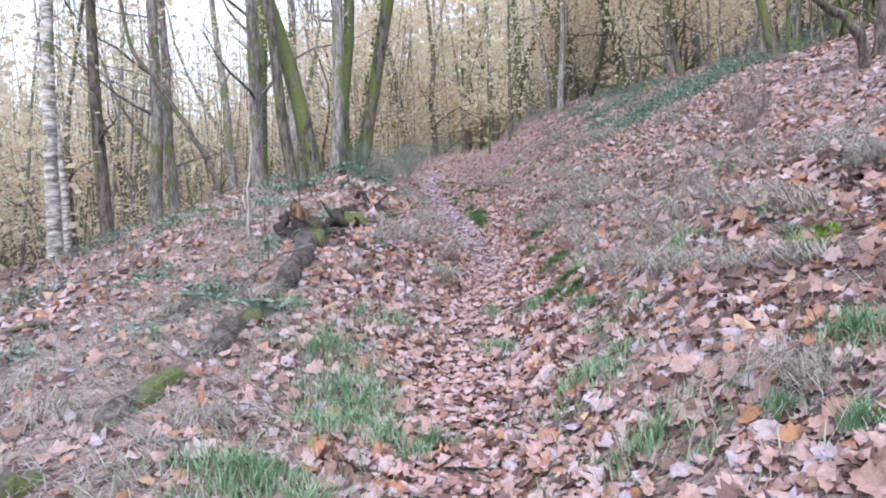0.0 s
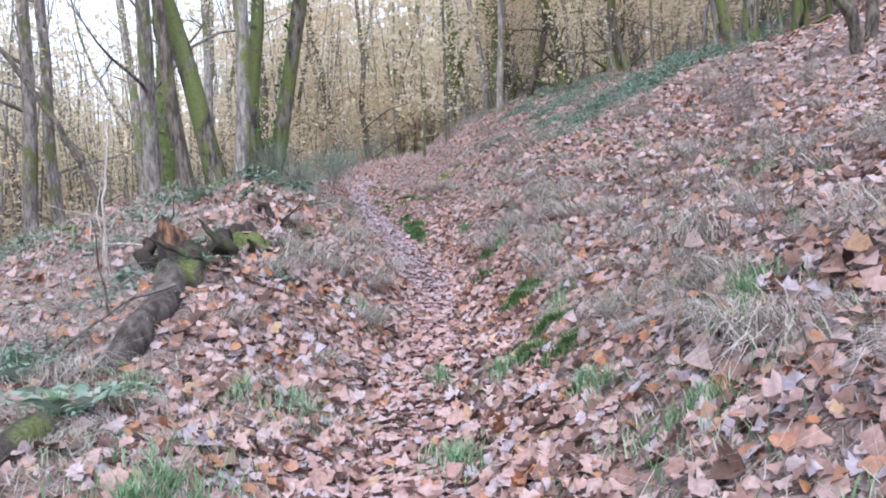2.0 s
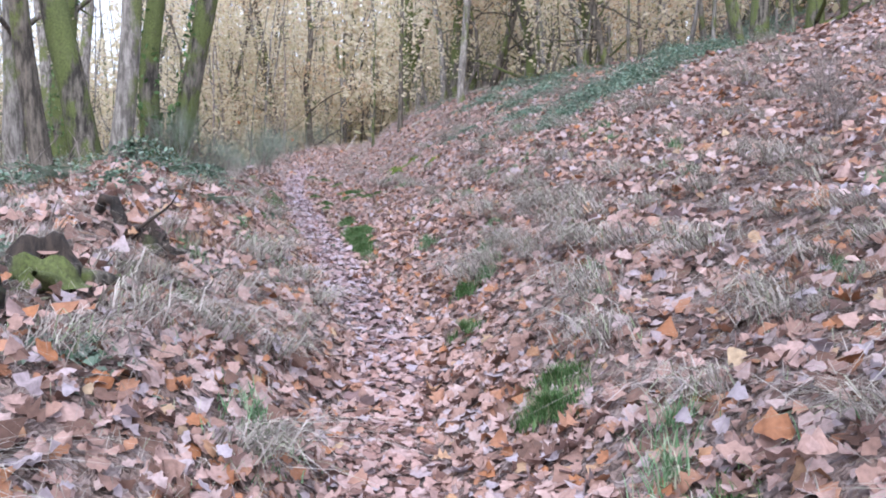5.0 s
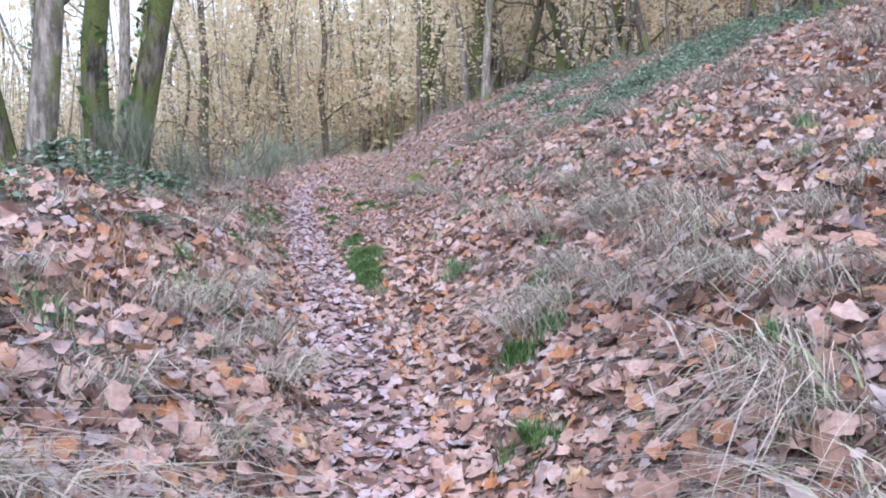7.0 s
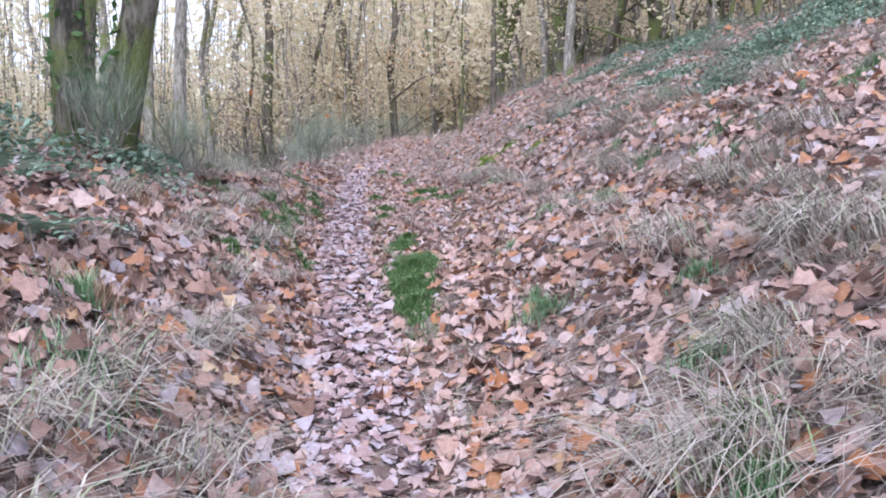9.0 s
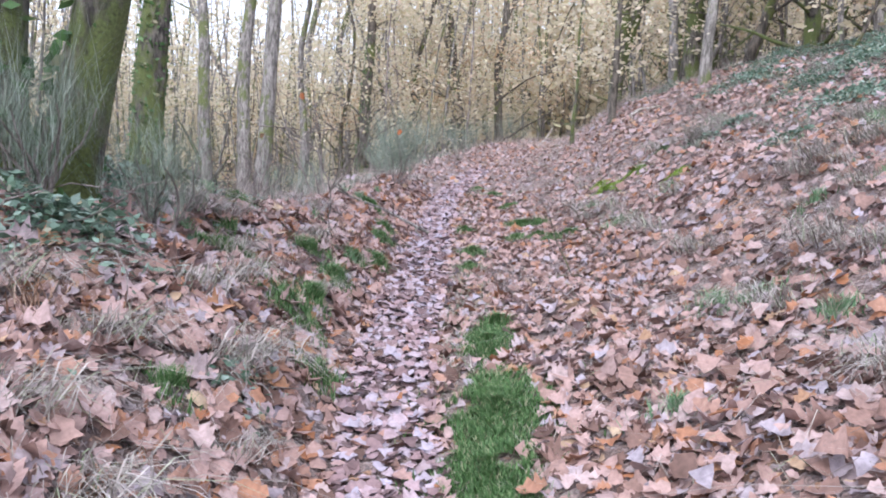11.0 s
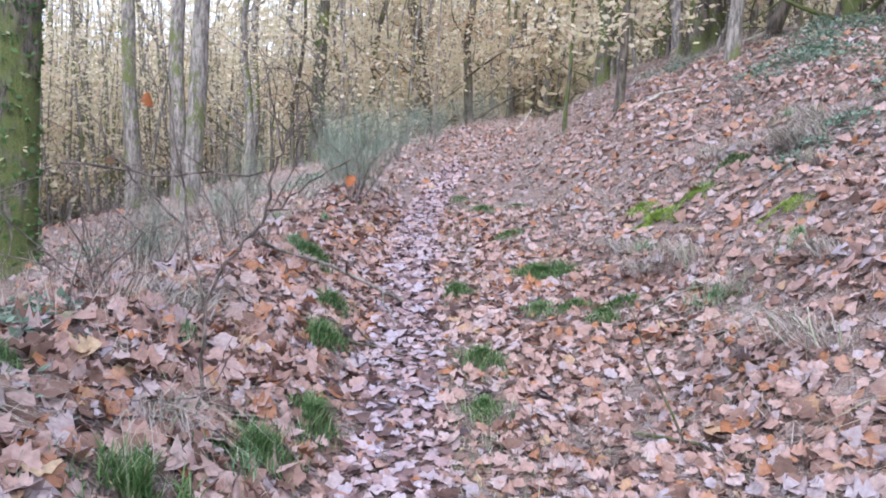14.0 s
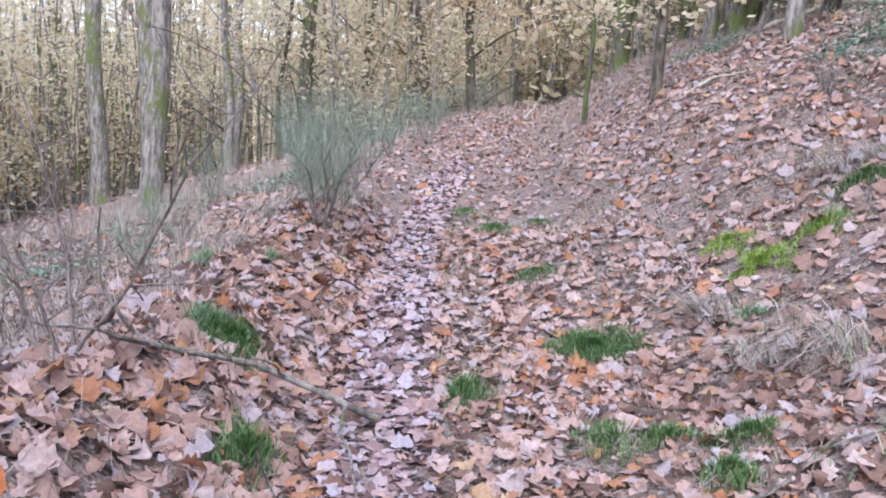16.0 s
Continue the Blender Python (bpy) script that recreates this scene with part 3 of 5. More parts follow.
# ---- fallen leaves ----
def leaf_shape(lobes, rib=True):
    """A lobed oak leaf, unit length along x, in two halves along a curved rib or in one piece."""
    n = 2 * lobes + 1
    xs = np.linspace(0, 1, n + 1)
    env = np.sin(np.pi * np.clip(xs * 0.92 + 0.06, 0, 1)) ** 0.8 * 0.36
    w = env * np.where(np.arange(n + 1) % 2 == 0, 0.7, 1.1)
    w[0], w[-1] = 0.02, 0.06
    mid = np.column_stack((xs, np.zeros(n + 1), 0.05 * np.sin(xs * 3.1)))
    left = np.column_stack((xs + 0.03, w, np.zeros(n + 1)))
    right = np.column_stack((xs + 0.03, -w, np.zeros(n + 1)))
    v = np.concatenate((mid, left, right) if rib else (left, right))
    v[:, 0] -= 0.5
    m = n + 1
    f = []
    for i in range(n):
        f += [(i, i + 1, m + i + 1, m + i), (i + 1, i, 2 * m + i, 2 * m + i + 1)] if rib else [(i + 1, i, m + i, m + i + 1)]
    return v, np.array(f)


def strew(x, y, shape, size, rng, tilt=0.3, curl=0.85, lift=0.035):
    """Leaves laid over the ground at x, y, each turned, tilted and curled in its own way."""
    base, faces = shape
    n = len(x)
    sx, sy = slope_at(x, y)
    nrm = np.column_stack((-sx + rng.normal(0, tilt, n), -sy + rng.normal(0, tilt, n), np.ones(n)))
    nrm /= np.linalg.norm(nrm, axis=1)[:, None]
    az = rng.uniform(0, 2 * np.pi, n)
    u = np.column_stack((np.cos(az), np.sin(az), np.zeros(n)))
    u -= (u * nrm).sum(1)[:, None] * nrm
    u /= np.linalg.norm(u, axis=1)[:, None]
    w = np.cross(nrm, u)
    s = size * np.exp(np.clip(rng.normal(-0.05, 0.32, n), -0.7, 0.45))
    c = np.clip(rng.normal(0.15, curl, n), -1.1, 1.2)
    b = np.clip(rng.normal(0, curl, n), -0.9, 0.9)
    asp = rng.uniform(0.8, 1.35, n)
    lx, ly = base[None, :, 0], base[None, :, 1] * asp[:, None]
    lz = base[None, :, 2] + c[:, None] * ly * ly * 2.2 + b[:, None] * lx * lx * 0.8 + 0.25 * c[:, None] * lx * ly
    o = np.column_stack((x, y, land(x, y) + rng.uniform(0.004, lift, n)))
    v = o[:, None] + s[:, None, None] * (lx[..., None] * u[:, None] + ly[..., None] * w[:, None] + lz[..., None] * nrm[:, None])
    f = faces[None] + (np.arange(n) * len(base))[:, None, None]
    return v.reshape(-1, 3), f.reshape(-1, faces.shape[1])


def scatter(n, x0, x1, y0, y1, rng, keep=None):
    """n spots beside the path between the given offsets from its line."""
    y = rng.uniform(y0, y1, n)
    d = rng.uniform(x0, x1, n)
    if keep is not None:
        ok = rng.random(n) < keep(d, y)
        d, y = d[ok], y[ok]
    return d + np.interp(y, PATH_Y, PATH_X), y


PATCHES = []
FINE, PLAIN, COARSE = leaf_shape(3), leaf_shape(2, False), leaf_shape(1, False)

# ---- grass ----
def blades(base, length, width, rng, splay=0.6, droop=0.8, bias=(0, 0), segs=3):
    """Arching blades from the given feet."""
    n = len(base)
    az = rng.uniform(0, 2 * np.pi, n)
    out = np.column_stack((np.cos(az) * splay + bias[0], np.sin(az) * splay + bias[1], np.zeros(n))) * rng.uniform(0.2, 1.1, n)[:, None]
    ln = length * rng.uniform(0.5, 1.15, n)
    side = np.column_stack((-np.sin(az), np.cos(az), np.zeros(n))) * width * rng.uniform(0.7, 1.3, n)[:, None]
    rows = []
    for k in range(segs + 1):
        s = k / segs
        p = base + ln[:, None] * (out * (s + droop * s * s * 0.4)) + np.column_stack((np.zeros(n), np.zeros(n), ln * (s - droop * 0.62 * s * s)))
        wdt = (1 - s) ** 0.7 if k < segs else 0.08
        rows += [p - side * wdt * 0.5, p + side * wdt * 0.5]
    v = np.stack(rows, 1)
    m = 2 * (segs + 1)
    f = np.array([(2 * k, 2 * k + 1, 2 * k + 3, 2 * k + 2) for k in range(segs)])
    return v.reshape(-1, 3), (f[None] + (np.arange(n) * m)[:, None, None]).reshape(-1, 4)


def grass_patch(name, x, y, rx, ry, count, height, material, rng, label, category="grass", turn=0.0):
    """A clump of blades on its own spot, following the ground under it."""
    n = int(count * 2.6)
    a, r = rng.uniform(0, 2 * np.pi, n), np.abs(rng.normal(0, 0.62, n))
    px, py = np.cos(a) * r * rx, np.sin(a) * r * ry
    keep = value_noise((x + px) * 7, (y + py) * 7, 61) + 0.5 * value_noise((x + px) * 17, (y + py) * 17, 62) > 0.36 * r - 0.38
    px, py, r = px[keep], py[keep], r[keep]
    c, s = math.cos(turn), math.sin(turn)
    px, py = px * c - py * s, px * s + py * c
    z0 = ground_at(x, y)
    base = np.column_stack((px, py, land(x + px, y + py) - z0 + 0.05 * np.clip(1 - r, 0, 1)))
    v, f = blades(base, height * 0.85, 0.0065, rng, 0.6, 0.6)
    ob = new(name, mesh_of(name, v, f, material))
    ob.location = (x, y, z0)
    if material is not M_BLUEGRASS and material is not M_BRACKEN:
        PATCHES.append((x, y, rx, ry))
    return tagged(ob, label, category, kind="stuff")


rng = np.random.default_rng(21)
tufts = []
for k in range(4):
    base = np.column_stack((rng.normal(0, 0.085, 120), rng.normal(0, 0.085, 120), rng.uniform(-0.02, 0.05, 120)))
    v, f = blades(base, 0.36 + 0.04 * k, 0.0065, rng, 0.6, 1.5, (-0.6, -0.1), 3)
    tufts.append(tagged(new("grass_tussock", mesh_of("grass_tussock", v, f, M_TUSSOCK)), "drooping tussock of pale dry grass", "grass", "dry grass tussocks", "stuff"))
spots = []
for n, d0, d1, y0, y1 in ((85, 1.2, 3.8, 2.5, 13), (45, 1.8, 4.5, 12, 24), (26, -1.6, -0.5, 7, 17), (12, -1.5, -0.7, 17, 26), (80, 3, 8, 4, 24), (25, -3.5, -1.2, 2, 12)):
    sx, sy = scatter(n, d0, d1, y0, y1, rng)
    spots += list(zip(sx, sy))
for i, (sx, sy) in enumerate(spots):
    side = 0 if sx > np.interp(sy, PATH_Y, PATH_X) else 180
    m = Matrix.Translation((sx, sy, ground_at(sx, sy) - 0.01)) @ Matrix.Rotation(radians(side + rng.uniform(-50, 50)), 4, "Z") @ Matrix.Scale(rng.uniform(0.6, 1.2), 4)
    if i < 4:
        tufts[i].matrix_basis = m
    else:
        copy_thing(tufts[i % 4], m)

# loose dry blades through the litter
x1, y1 = scatter(36000, 0.9, 7.5, 2, 26, rng, lambda d, y: 0.35 + 1.2 * np.clip(value_noise(d * 1.1, y * 0.9, 8) + 0.2, 0, 1))
x2, y2 = scatter(26000, -3.2, -0.45, 1.5, 26, rng, lambda d, y: 0.3 + 1.2 * np.clip(value_noise(d * 1.1, y * 0.9, 9) + 0.2, 0, 1))
x3, y3 = scatter(22000, 1.2, 7, 22.5, 40, rng)
x4, y4 = scatter(11000, -4, -0.5, 1.5, 14, rng)
x, y = np.concatenate((x1, x2, x3, x4)), np.concatenate((y1, y2, y3, y4))
v, f = blades(np.column_stack((x, y, land(x, y))), 0.27, 0.0042, rng, 1.0, 1.5, (-0.35, -0.2), 2)
tagged(new("loose_dry_grass", mesh_of("loose_dry_grass", v, f, M_TUSSOCK)), "straggling dry straw-coloured grass blades", "grass", kind="stuff")

# short mixed growth on the ridge beside the trodden line
x, y = scatter(7000, 0.24, 0.68, 12.5, 26, rng, lambda d, y: 0.5 + 1.2 * value_noise(d * 3, y * 1.2, 44))
v, f = blades(np.column_stack((x, y, land(x, y))), 0.13, 0.0045, rng, 0.7, 0.9, (0, 0), 2)
tagged(new("ridge_grass", mesh_of("ridge_grass", v, f, M_RIDGE)), "short faded green and dry grass beside the trodden path", "grass", kind="stuff")

# tall dry undergrowth along the valley edge
x1, y1 = scatter(7000, -8, -1.2, 18, 40, rng)
x2, y2 = scatter(900, -6, -2.2, 9, 16.5, rng)
x3, y3 = scatter(4500, 0.8, 8, 31, 52, rng)
x5, y5 = scatter(3500, -5, 0.8, 38, 52, rng)
x, y = np.concatenate((x1, x2, x3, x5)), np.concatenate((y1, y2, y3, y5))
v, f = blades(np.column_stack((x, y, land(x, y))), 0.52, 0.0048, rng, 0.45, 0.5, (0, 0), 3)
tagged(new("dry_undergrowth", mesh_of("dry_undergrowth", v, f, M_STRAW)), "thin grey-brown dead stalks of the undergrowth", "undergrowth", kind="stuff")

GREEN = "low cushion of bright green grass among leaves"
def green_clumps(spots):
    for gx0, gy0, rx, ry, n, hh in spots:
        grass_patch("grass_clump", gx0, gy0, rx, ry, int(n), hh, M_GRASS, rng, GREEN)


# along the lower path
green_clumps(((1.31, 6.7, 0.18, 0.12, 320, 0.12), (1.13, 7.05, 0.16, 0.12, 320, 0.12), (1.34, 7.3, 0.2, 0.14, 380, 0.12), (1.36, 8.65, 0.17, 0.14, 380, 0.15), (1.49, 8.9, 0.16, 0.16, 260, 0.12), (1.31, 10.5, 0.14, 0.16, 320, 0.14), (1.5, 11.45, 0.12, 0.16, 300, 0.13), (1.75, 11.7, 0.14, 0.2, 300, 0.14)))
# where the path narrows
green_clumps(((0.82, 14.4, 0.17, 0.5, 2000, 0.07), (-0.36, 14.6, 0.14, 0.14, 200, 0.12), (0.8, 15.4, 0.27, 0.62, 4600, 0.075), (0.8, 14.85, 0.22, 0.34, 1800, 0.07), (-0.1, 15.6, 0.16, 0.2, 420, 0.12), (-0.33, 16, 0.2, 0.22, 480, 0.12), (0.72, 16.5, 0.18, 0.55, 2600, 0.07), (-1.02, 16.95, 0.18, 0.18, 260, 0.12), (0.74, 16.95, 0.14, 0.12, 260, 0.1)))
# along the upper path
green_clumps(((-0.62, 17.4, 0.2, 0.2, 500, 0.14), (-0.36, 18.6, 0.14, 0.35, 450, 0.12), (-0.52, 19.6, 0.16, 0.3, 520, 0.12), (-0.42, 17.2, 0.12, 0.3, 420, 0.12), (-0.36, 16.5, 0.12, 0.3, 420, 0.12), (-0.45, 18.0, 0.12, 0.3, 420, 0.12), (-0.62, 20.3, 0.14, 0.25, 300, 0.12), (-0.85, 16.3, 0.28, 0.16, 520, 0.12), (-1.3, 17.6, 0.2, 0.16, 360, 0.1), (0.42, 19.0, 0.12, 0.25, 260, 0.08), (1.4, 20.75, 0.22, 0.1, 260, 0.08), (0.41, 19.7, 0.16, 0.22, 320, 0.1), (1.25, 20.45, 0.2, 0.17, 380, 0.09), (1.08, 20.75, 0.14, 0.14, 200, 0.09), (0.83, 20.8, 0.2, 0.3, 300, 0.07), (-0.95, 21.1, 0.25, 0.25, 600, 0.1), (0.19, 21.3, 0.14, 0.2, 260, 0.1), (0.93, 22.0, 0.34, 0.24, 1500, 0.1), (2.77, 22.75, 0.2, 0.18, 420, 0.1), (0.66, 23.4, 0.2, 0.2, 260, 0.07), (0.38, 25.1, 0.22, 0.25, 320, 0.07), (0.85, 25.6, 0.2, 0.2, 220, 0.07), (0.07, 25.9, 0.2, 0.3, 260, 0.06)))
for gx0, gy0, rx, ry, n in ((-0.2, 4.0, 0.3, 0.4, 350), (-0.5, 3.9, 0.3, 0.35, 400), (-0.46, 4.6, 0.38, 0.5, 1900), (-0.74, 3.25, 0.45, 0.3, 1500), (-0.66, 5.3, 0.4, 0.35, 800), (0.9, 4.1, 0.4, 0.4, 800), (0.55, 5.9, 0.2, 0.3, 350), (-0.3, 6.6, 0.35, 0.35, 500), (1.4, 5.0, 0.4, 0.3, 600), (0.05, 8.6, 0.2, 0.4, 300), (-0.1, 2.6, 0.5, 0.3, 700),
                            (1.8, 3.0, 0.3, 0.3, 600), (1.0, 3.0, 0.4, 0.3, 600), (-0.2, 12.0, 0.2, 0.25, 250), (1.9, 20.2, 0.25, 0.3, 260), (2.4, 7.4, 0.3, 0.25, 420), (2.2, 16.4, 0.25, 0.3, 240), (1.9, 5.6, 0.3, 0.25, 500), (0.6, 7.4, 0.14, 0.3, 260), (-1.2, 6.6, 0.3, 0.3, 260)):
    grass_patch("grass_clump", gx0, gy0, rx * 1.45, ry * 1.45, int(n * 0.45), 0.14, M_BLUEGRASS, rng, "loose patch of pale green grass between fallen leaves")
for gx0, gy0, rx, ry, n in ((1.98, 22.35, 0.25, 0.3, 1300), (1.95, 22.9, 0.2, 0.25, 900), (2.35, 22.4, 0.18, 0.2, 600), (2.6, 21.0, 0.2, 0.2, 500), (2.3, 4.3, 0.24, 0.18, 900), (2.5, 4.9, 0.14, 0.12, 300), (3.5, 20.0, 0.15, 0.15, 250)):
    grass_patch("moss_cushion", gx0, gy0, rx, ry, n, 0.05, M_MOSS, rng, "yellow-green moss cushion on the bank", "moss")

for n, d0, d1, y0, y1 in ((34, 0.9, 3.6, 3, 16), (16, 1.6, 4, 14, 24), (16, -1.8, -0.5, 4, 24), (14, -2.5, 2.5, 2, 8)):
    for sx, sy in zip(*scatter(n, d0, d1, y0, y1, rng)):
        grass_patch("grass_clump", sx, sy, rng.uniform(0.08, 0.2), rng.uniform(0.08, 0.2), int(rng.uniform(30, 90)), rng.uniform(0.1, 0.2), M_BLUEGRASS, rng, "small sparse tuft of greyish green grass")
for sx, sy, rx, ry, n in ((-0.6, 11.9, 0.3, 0.5, 260), (-0.35, 12.6, 0.25, 0.35, 180), (-0.9, 12.6, 0.35, 0.4, 220), (-0.5, 11.0, 0.3, 0.3, 160), (-0.9, 14.6, 0.3, 0.3, 120), (-0.6, 10.0, 0.3, 0.3, 140)):
    grass_patch("dead_bracken", sx, sy, rx * 1.2, ry * 1.2, int(n * 0.4), 0.2, M_BRACKEN, rng, "collapsed rust-brown dead bracken on the bank", "bracken")

# ---- the leaves are strewn, thinner where grass and moss grow ----
def bare(x, y, rng, keep=0.12):
    """Leaves out most of the leaves that would bury the green patches."""
    hold = np.ones(len(x), bool)
    for px, py, rx, ry in PATCHES:
        inside = ((x - px) / (rx * 0.8)) ** 2 + ((y - py) / (ry * 0.8)) ** 2 < 0.6 + 0.9 * rng.random(len(x))
        hold &= ~inside | (rng.random(len(x)) < keep)
    return x[hold], y[hold]


def litter(name, x, y, shape, size, tilt, label):
    v, f = strew(x, y, shape, size, rng, tilt)
    return tagged(new(name, mesh_of(name, v, f, M_LITTER, True)), label, "leaf litter", kind="stuff")


def banks(d, y):
    """On the banks dry grass takes much of the room."""
    return np.where((d > 0.8) | (d < -0.6), 0.42 + 1.0 * np.clip(value_noise(d * 0.8, y * 0.7, 15) + np.interp(y, (8, 18, 23, 26), (0.0, 0.4, 0.4, -0.1)), 0, 0.58), 1.0)


rng = np.random.default_rng(9)
def off_path(d, y):
    """The trodden line itself keeps only small flat leaves."""
    return banks(d, y) * np.where(np.abs(d) < 0.21, 0.07, np.where((d > 0.25) & (d < 0.6) & (y > 13), 0.45, 1.0))


x, y = bare(*scatter(31000, -1.3, 2.0, 1.5, 25, rng, off_path), rng)
litter("fallen_leaves", x, y, FINE, 0.088, 0.46, "fallen brown and pinkish oak leaves covering path and banks")
x, y = bare(*scatter(9000, -1.3, 2.0, 1.5, 25, rng, lambda d, y: np.where(np.abs(d) < 0.21, 0.2, 1.0)), rng)
litter("small_fallen_leaves", x, y, PLAIN, 0.055, 0.45, "small broken leaves between the large ones")
x, y = bare(*scatter(5200, -3.0, -0.4, 12.5, 21.5, rng), rng)
litter("bank_leaves", x, y, FINE, 0.1, 0.5, "large dry oak leaves heaped on the valley-side bank")
x, y = bare(*scatter(9500, -0.23, 0.23, 1.0, 30, rng), rng)
low = y + rng.normal(0, 0.7, len(y)) < 10.5
for pick, material, label in ((low, M_TRODDEN_RED, "flattened reddish-brown leaves on the trodden path"), (~low, M_TRODDEN, "flattened lilac-brown leaves on the trodden path")):
    v, f = strew(x[pick], y[pick], PLAIN, 0.068, rng, 0.26, 0.45, 0.04)
    tagged(new("trodden_leaves", mesh_of("trodden_leaves", v, f, material, True)), label, "leaf litter", kind="stuff")
spots = [scatter(8500, -10, -4.5, 0.0, 30, rng), scatter(16000, 5.5, 13, 0.0, 32, rng)]
litter("upper_slope_leaves", np.concatenate([a for a, _ in spots]), np.concatenate([b for _, b in spots]), COARSE, 0.11, 0.42, "fallen leaves on the higher and lower slopes")
spots = [scatter(17000, -4.7, -1.2, 0.0, 30, rng, banks), scatter(31000, 1.9, 6, 0.0, 32, rng, banks), scatter(9000, -4, 5, 25, 42, rng)]
x, y = bare(np.concatenate([a for a, _ in spots]), np.concatenate([b for _, b in spots]), rng)
litter("slope_leaves", x, y, PLAIN, 0.088, 0.48, "fallen oak leaves strewn over the slopes")
spots = [scatter(7000, -30, -9, 0, 60, rng), scatter(8000, 12, 30, 0, 60, rng), scatter(14000, -10, 14, 38, 70, rng), scatter(4000, -8, 12, -8, 1.5, rng)]
litter("wood_floor_leaves", np.concatenate([a for a, _ in spots]), np.concatenate([b for _, b in spots]), COARSE, 0.16, 0.35, "fallen leaves on the floor of the wood")

hx, hy = scatter(5200, 1.0, 4.2, 3, 17, rng)
kx, ky = scatter(2000, -2.4, -0.45, 6.5, 14, rng)
x, y = np.concatenate((hx, kx)), np.concatenate((hy, ky))
keep = (x > -1.1) | (y > 9.6)
x, y = x[keep], y[keep]
v, f = strew(x, y, PLAIN, 0.078, rng, 0.6, 0.8, 0.12)
tagged(new("caught_leaves", mesh_of("caught_leaves", v, f, M_LITTER, True)), "curled oak leaves caught in the dry grass", "leaf litter", kind="stuff")

# ---- brambles and ivy over the ground ----
def thicket(name, x, y, rx, ry, count, height, rng, label, turn=0.0, size=0.03, stems=24):
    """A low tangle: arching stems with three-part leaves."""
    count = int(count * 1.35)
    root = new(name)
    z0 = ground_at(x, y)
    root.location = (x, y, z0)
    c, s = math.cos(turn), math.sin(turn)
    a, r = rng.uniform(0, 6.283, count), np.minimum(np.abs(rng.normal(0, 0.62, count)), 1.5)
    px, py = np.cos(a) * r * rx, np.sin(a) * r * ry
    px, py = px * c - py * s, px * s + py * c
    lump = 0.55 + 0.9 * value_noise((x + px) * 2.4, (y + py) * 2.4, 31)
    pz = land(x + px, y + py) - z0 + height * rng.uniform(0.1, 1, count) * np.clip(1.1 - r * r, 0.1, 1) * np.clip(lump, 0.15, 1.2)
    v, f = cards(np.column_stack((px, py, pz)), size, rng, 0.6)
    tagged(part("foliage", mesh_of("foliage", v, f, M_IVY), root), kind="stuff")
    t = Tubes()
    for _ in range(stems):
        i = rng.integers(0, count)
        b = np.array((px[i], py[i], ground_at(x + px[i], y + py[i]) - z0 - 0.02))
        t.add(wander(b, rng.normal(0, 1, 3) * (1, 1, 0.2) + (0, 0, 0.9), height * 1.6, 5, 0.25, rng, -0.25), np.linspace(0.006, 0.002, 6), 4)
    tagged(part("undergrowth_cane", t.mesh("undergrowth_cane", M_TWIG), root), kind="stuff")
    return tagged(root, label, "bramble")


rng = np.random.default_rng(33)
BR = "low tangle of blue-green bramble leaves"
def brambles(spots):
    for bx, by, rx, ry, n, hh in spots:
        thicket("bramble", bx, by, rx, ry, int(n), hh, rng, BR)


# on the bank below the oaks
brambles(((-1.75, 14.2, 0.8, 0.55, 1500, 0.5), (-2.7, 13.6, 0.9, 0.7, 1500, 0.45), (-1.5, 12.4, 0.5, 0.5, 450, 0.3), (-4.2, 12, 1.4, 1, 900, 0.25), (-2.1, 7.2, 0.4, 0.4, 350, 0.3), (-1.35, 9.2, 0.4, 0.4, 350, 0.25), (-2.6, 10.2, 0.9, 0.6, 500, 0.25), (-2.4, 6.2, 0.5, 0.5, 160, 0.2), (-3.2, 8.6, 0.9, 0.7, 350, 0.25), (-1.9, 8.6, 0.35, 0.5, 260, 0.3), (-3.6, 6.4, 0.8, 0.6, 200, 0.2), (-2.6, 12.0, 0.8, 0.6, 500, 0.35), (-5.2, 9.5, 1.2, 1.0, 420, 0.25), (-0.62, 8.5, 0.28, 0.25, 110, 0.22), (-0.35, 10.7, 0.25, 0.2, 80, 0.18)))
# beyond the oaks
brambles(((-1.2, 15.2, 0.6, 0.5, 900, 0.45), (-1.9, 16.6, 0.9, 0.9, 1300, 0.5), (-1.7, 18.2, 0.5, 0.6, 500, 0.35), (-3.2, 16, 1.2, 1, 1300, 0.5), (-6.5, 14.5, 1.6, 1.6, 1200, 0.35), (-3, 30, 1.5, 2.2, 1500, 0.4), (-4.4, 25.5, 1.6, 1.6, 1200, 0.35), (-2.2, 36, 1.5, 2.5, 1400, 0.4), (-6.8, 20, 1.8, 1.6, 1200, 0.3), (-0.2, 14.9, 0.2, 0.2, 60, 0.16)))
UP = "spread of grey-green brambles and ivy on the upper slope"
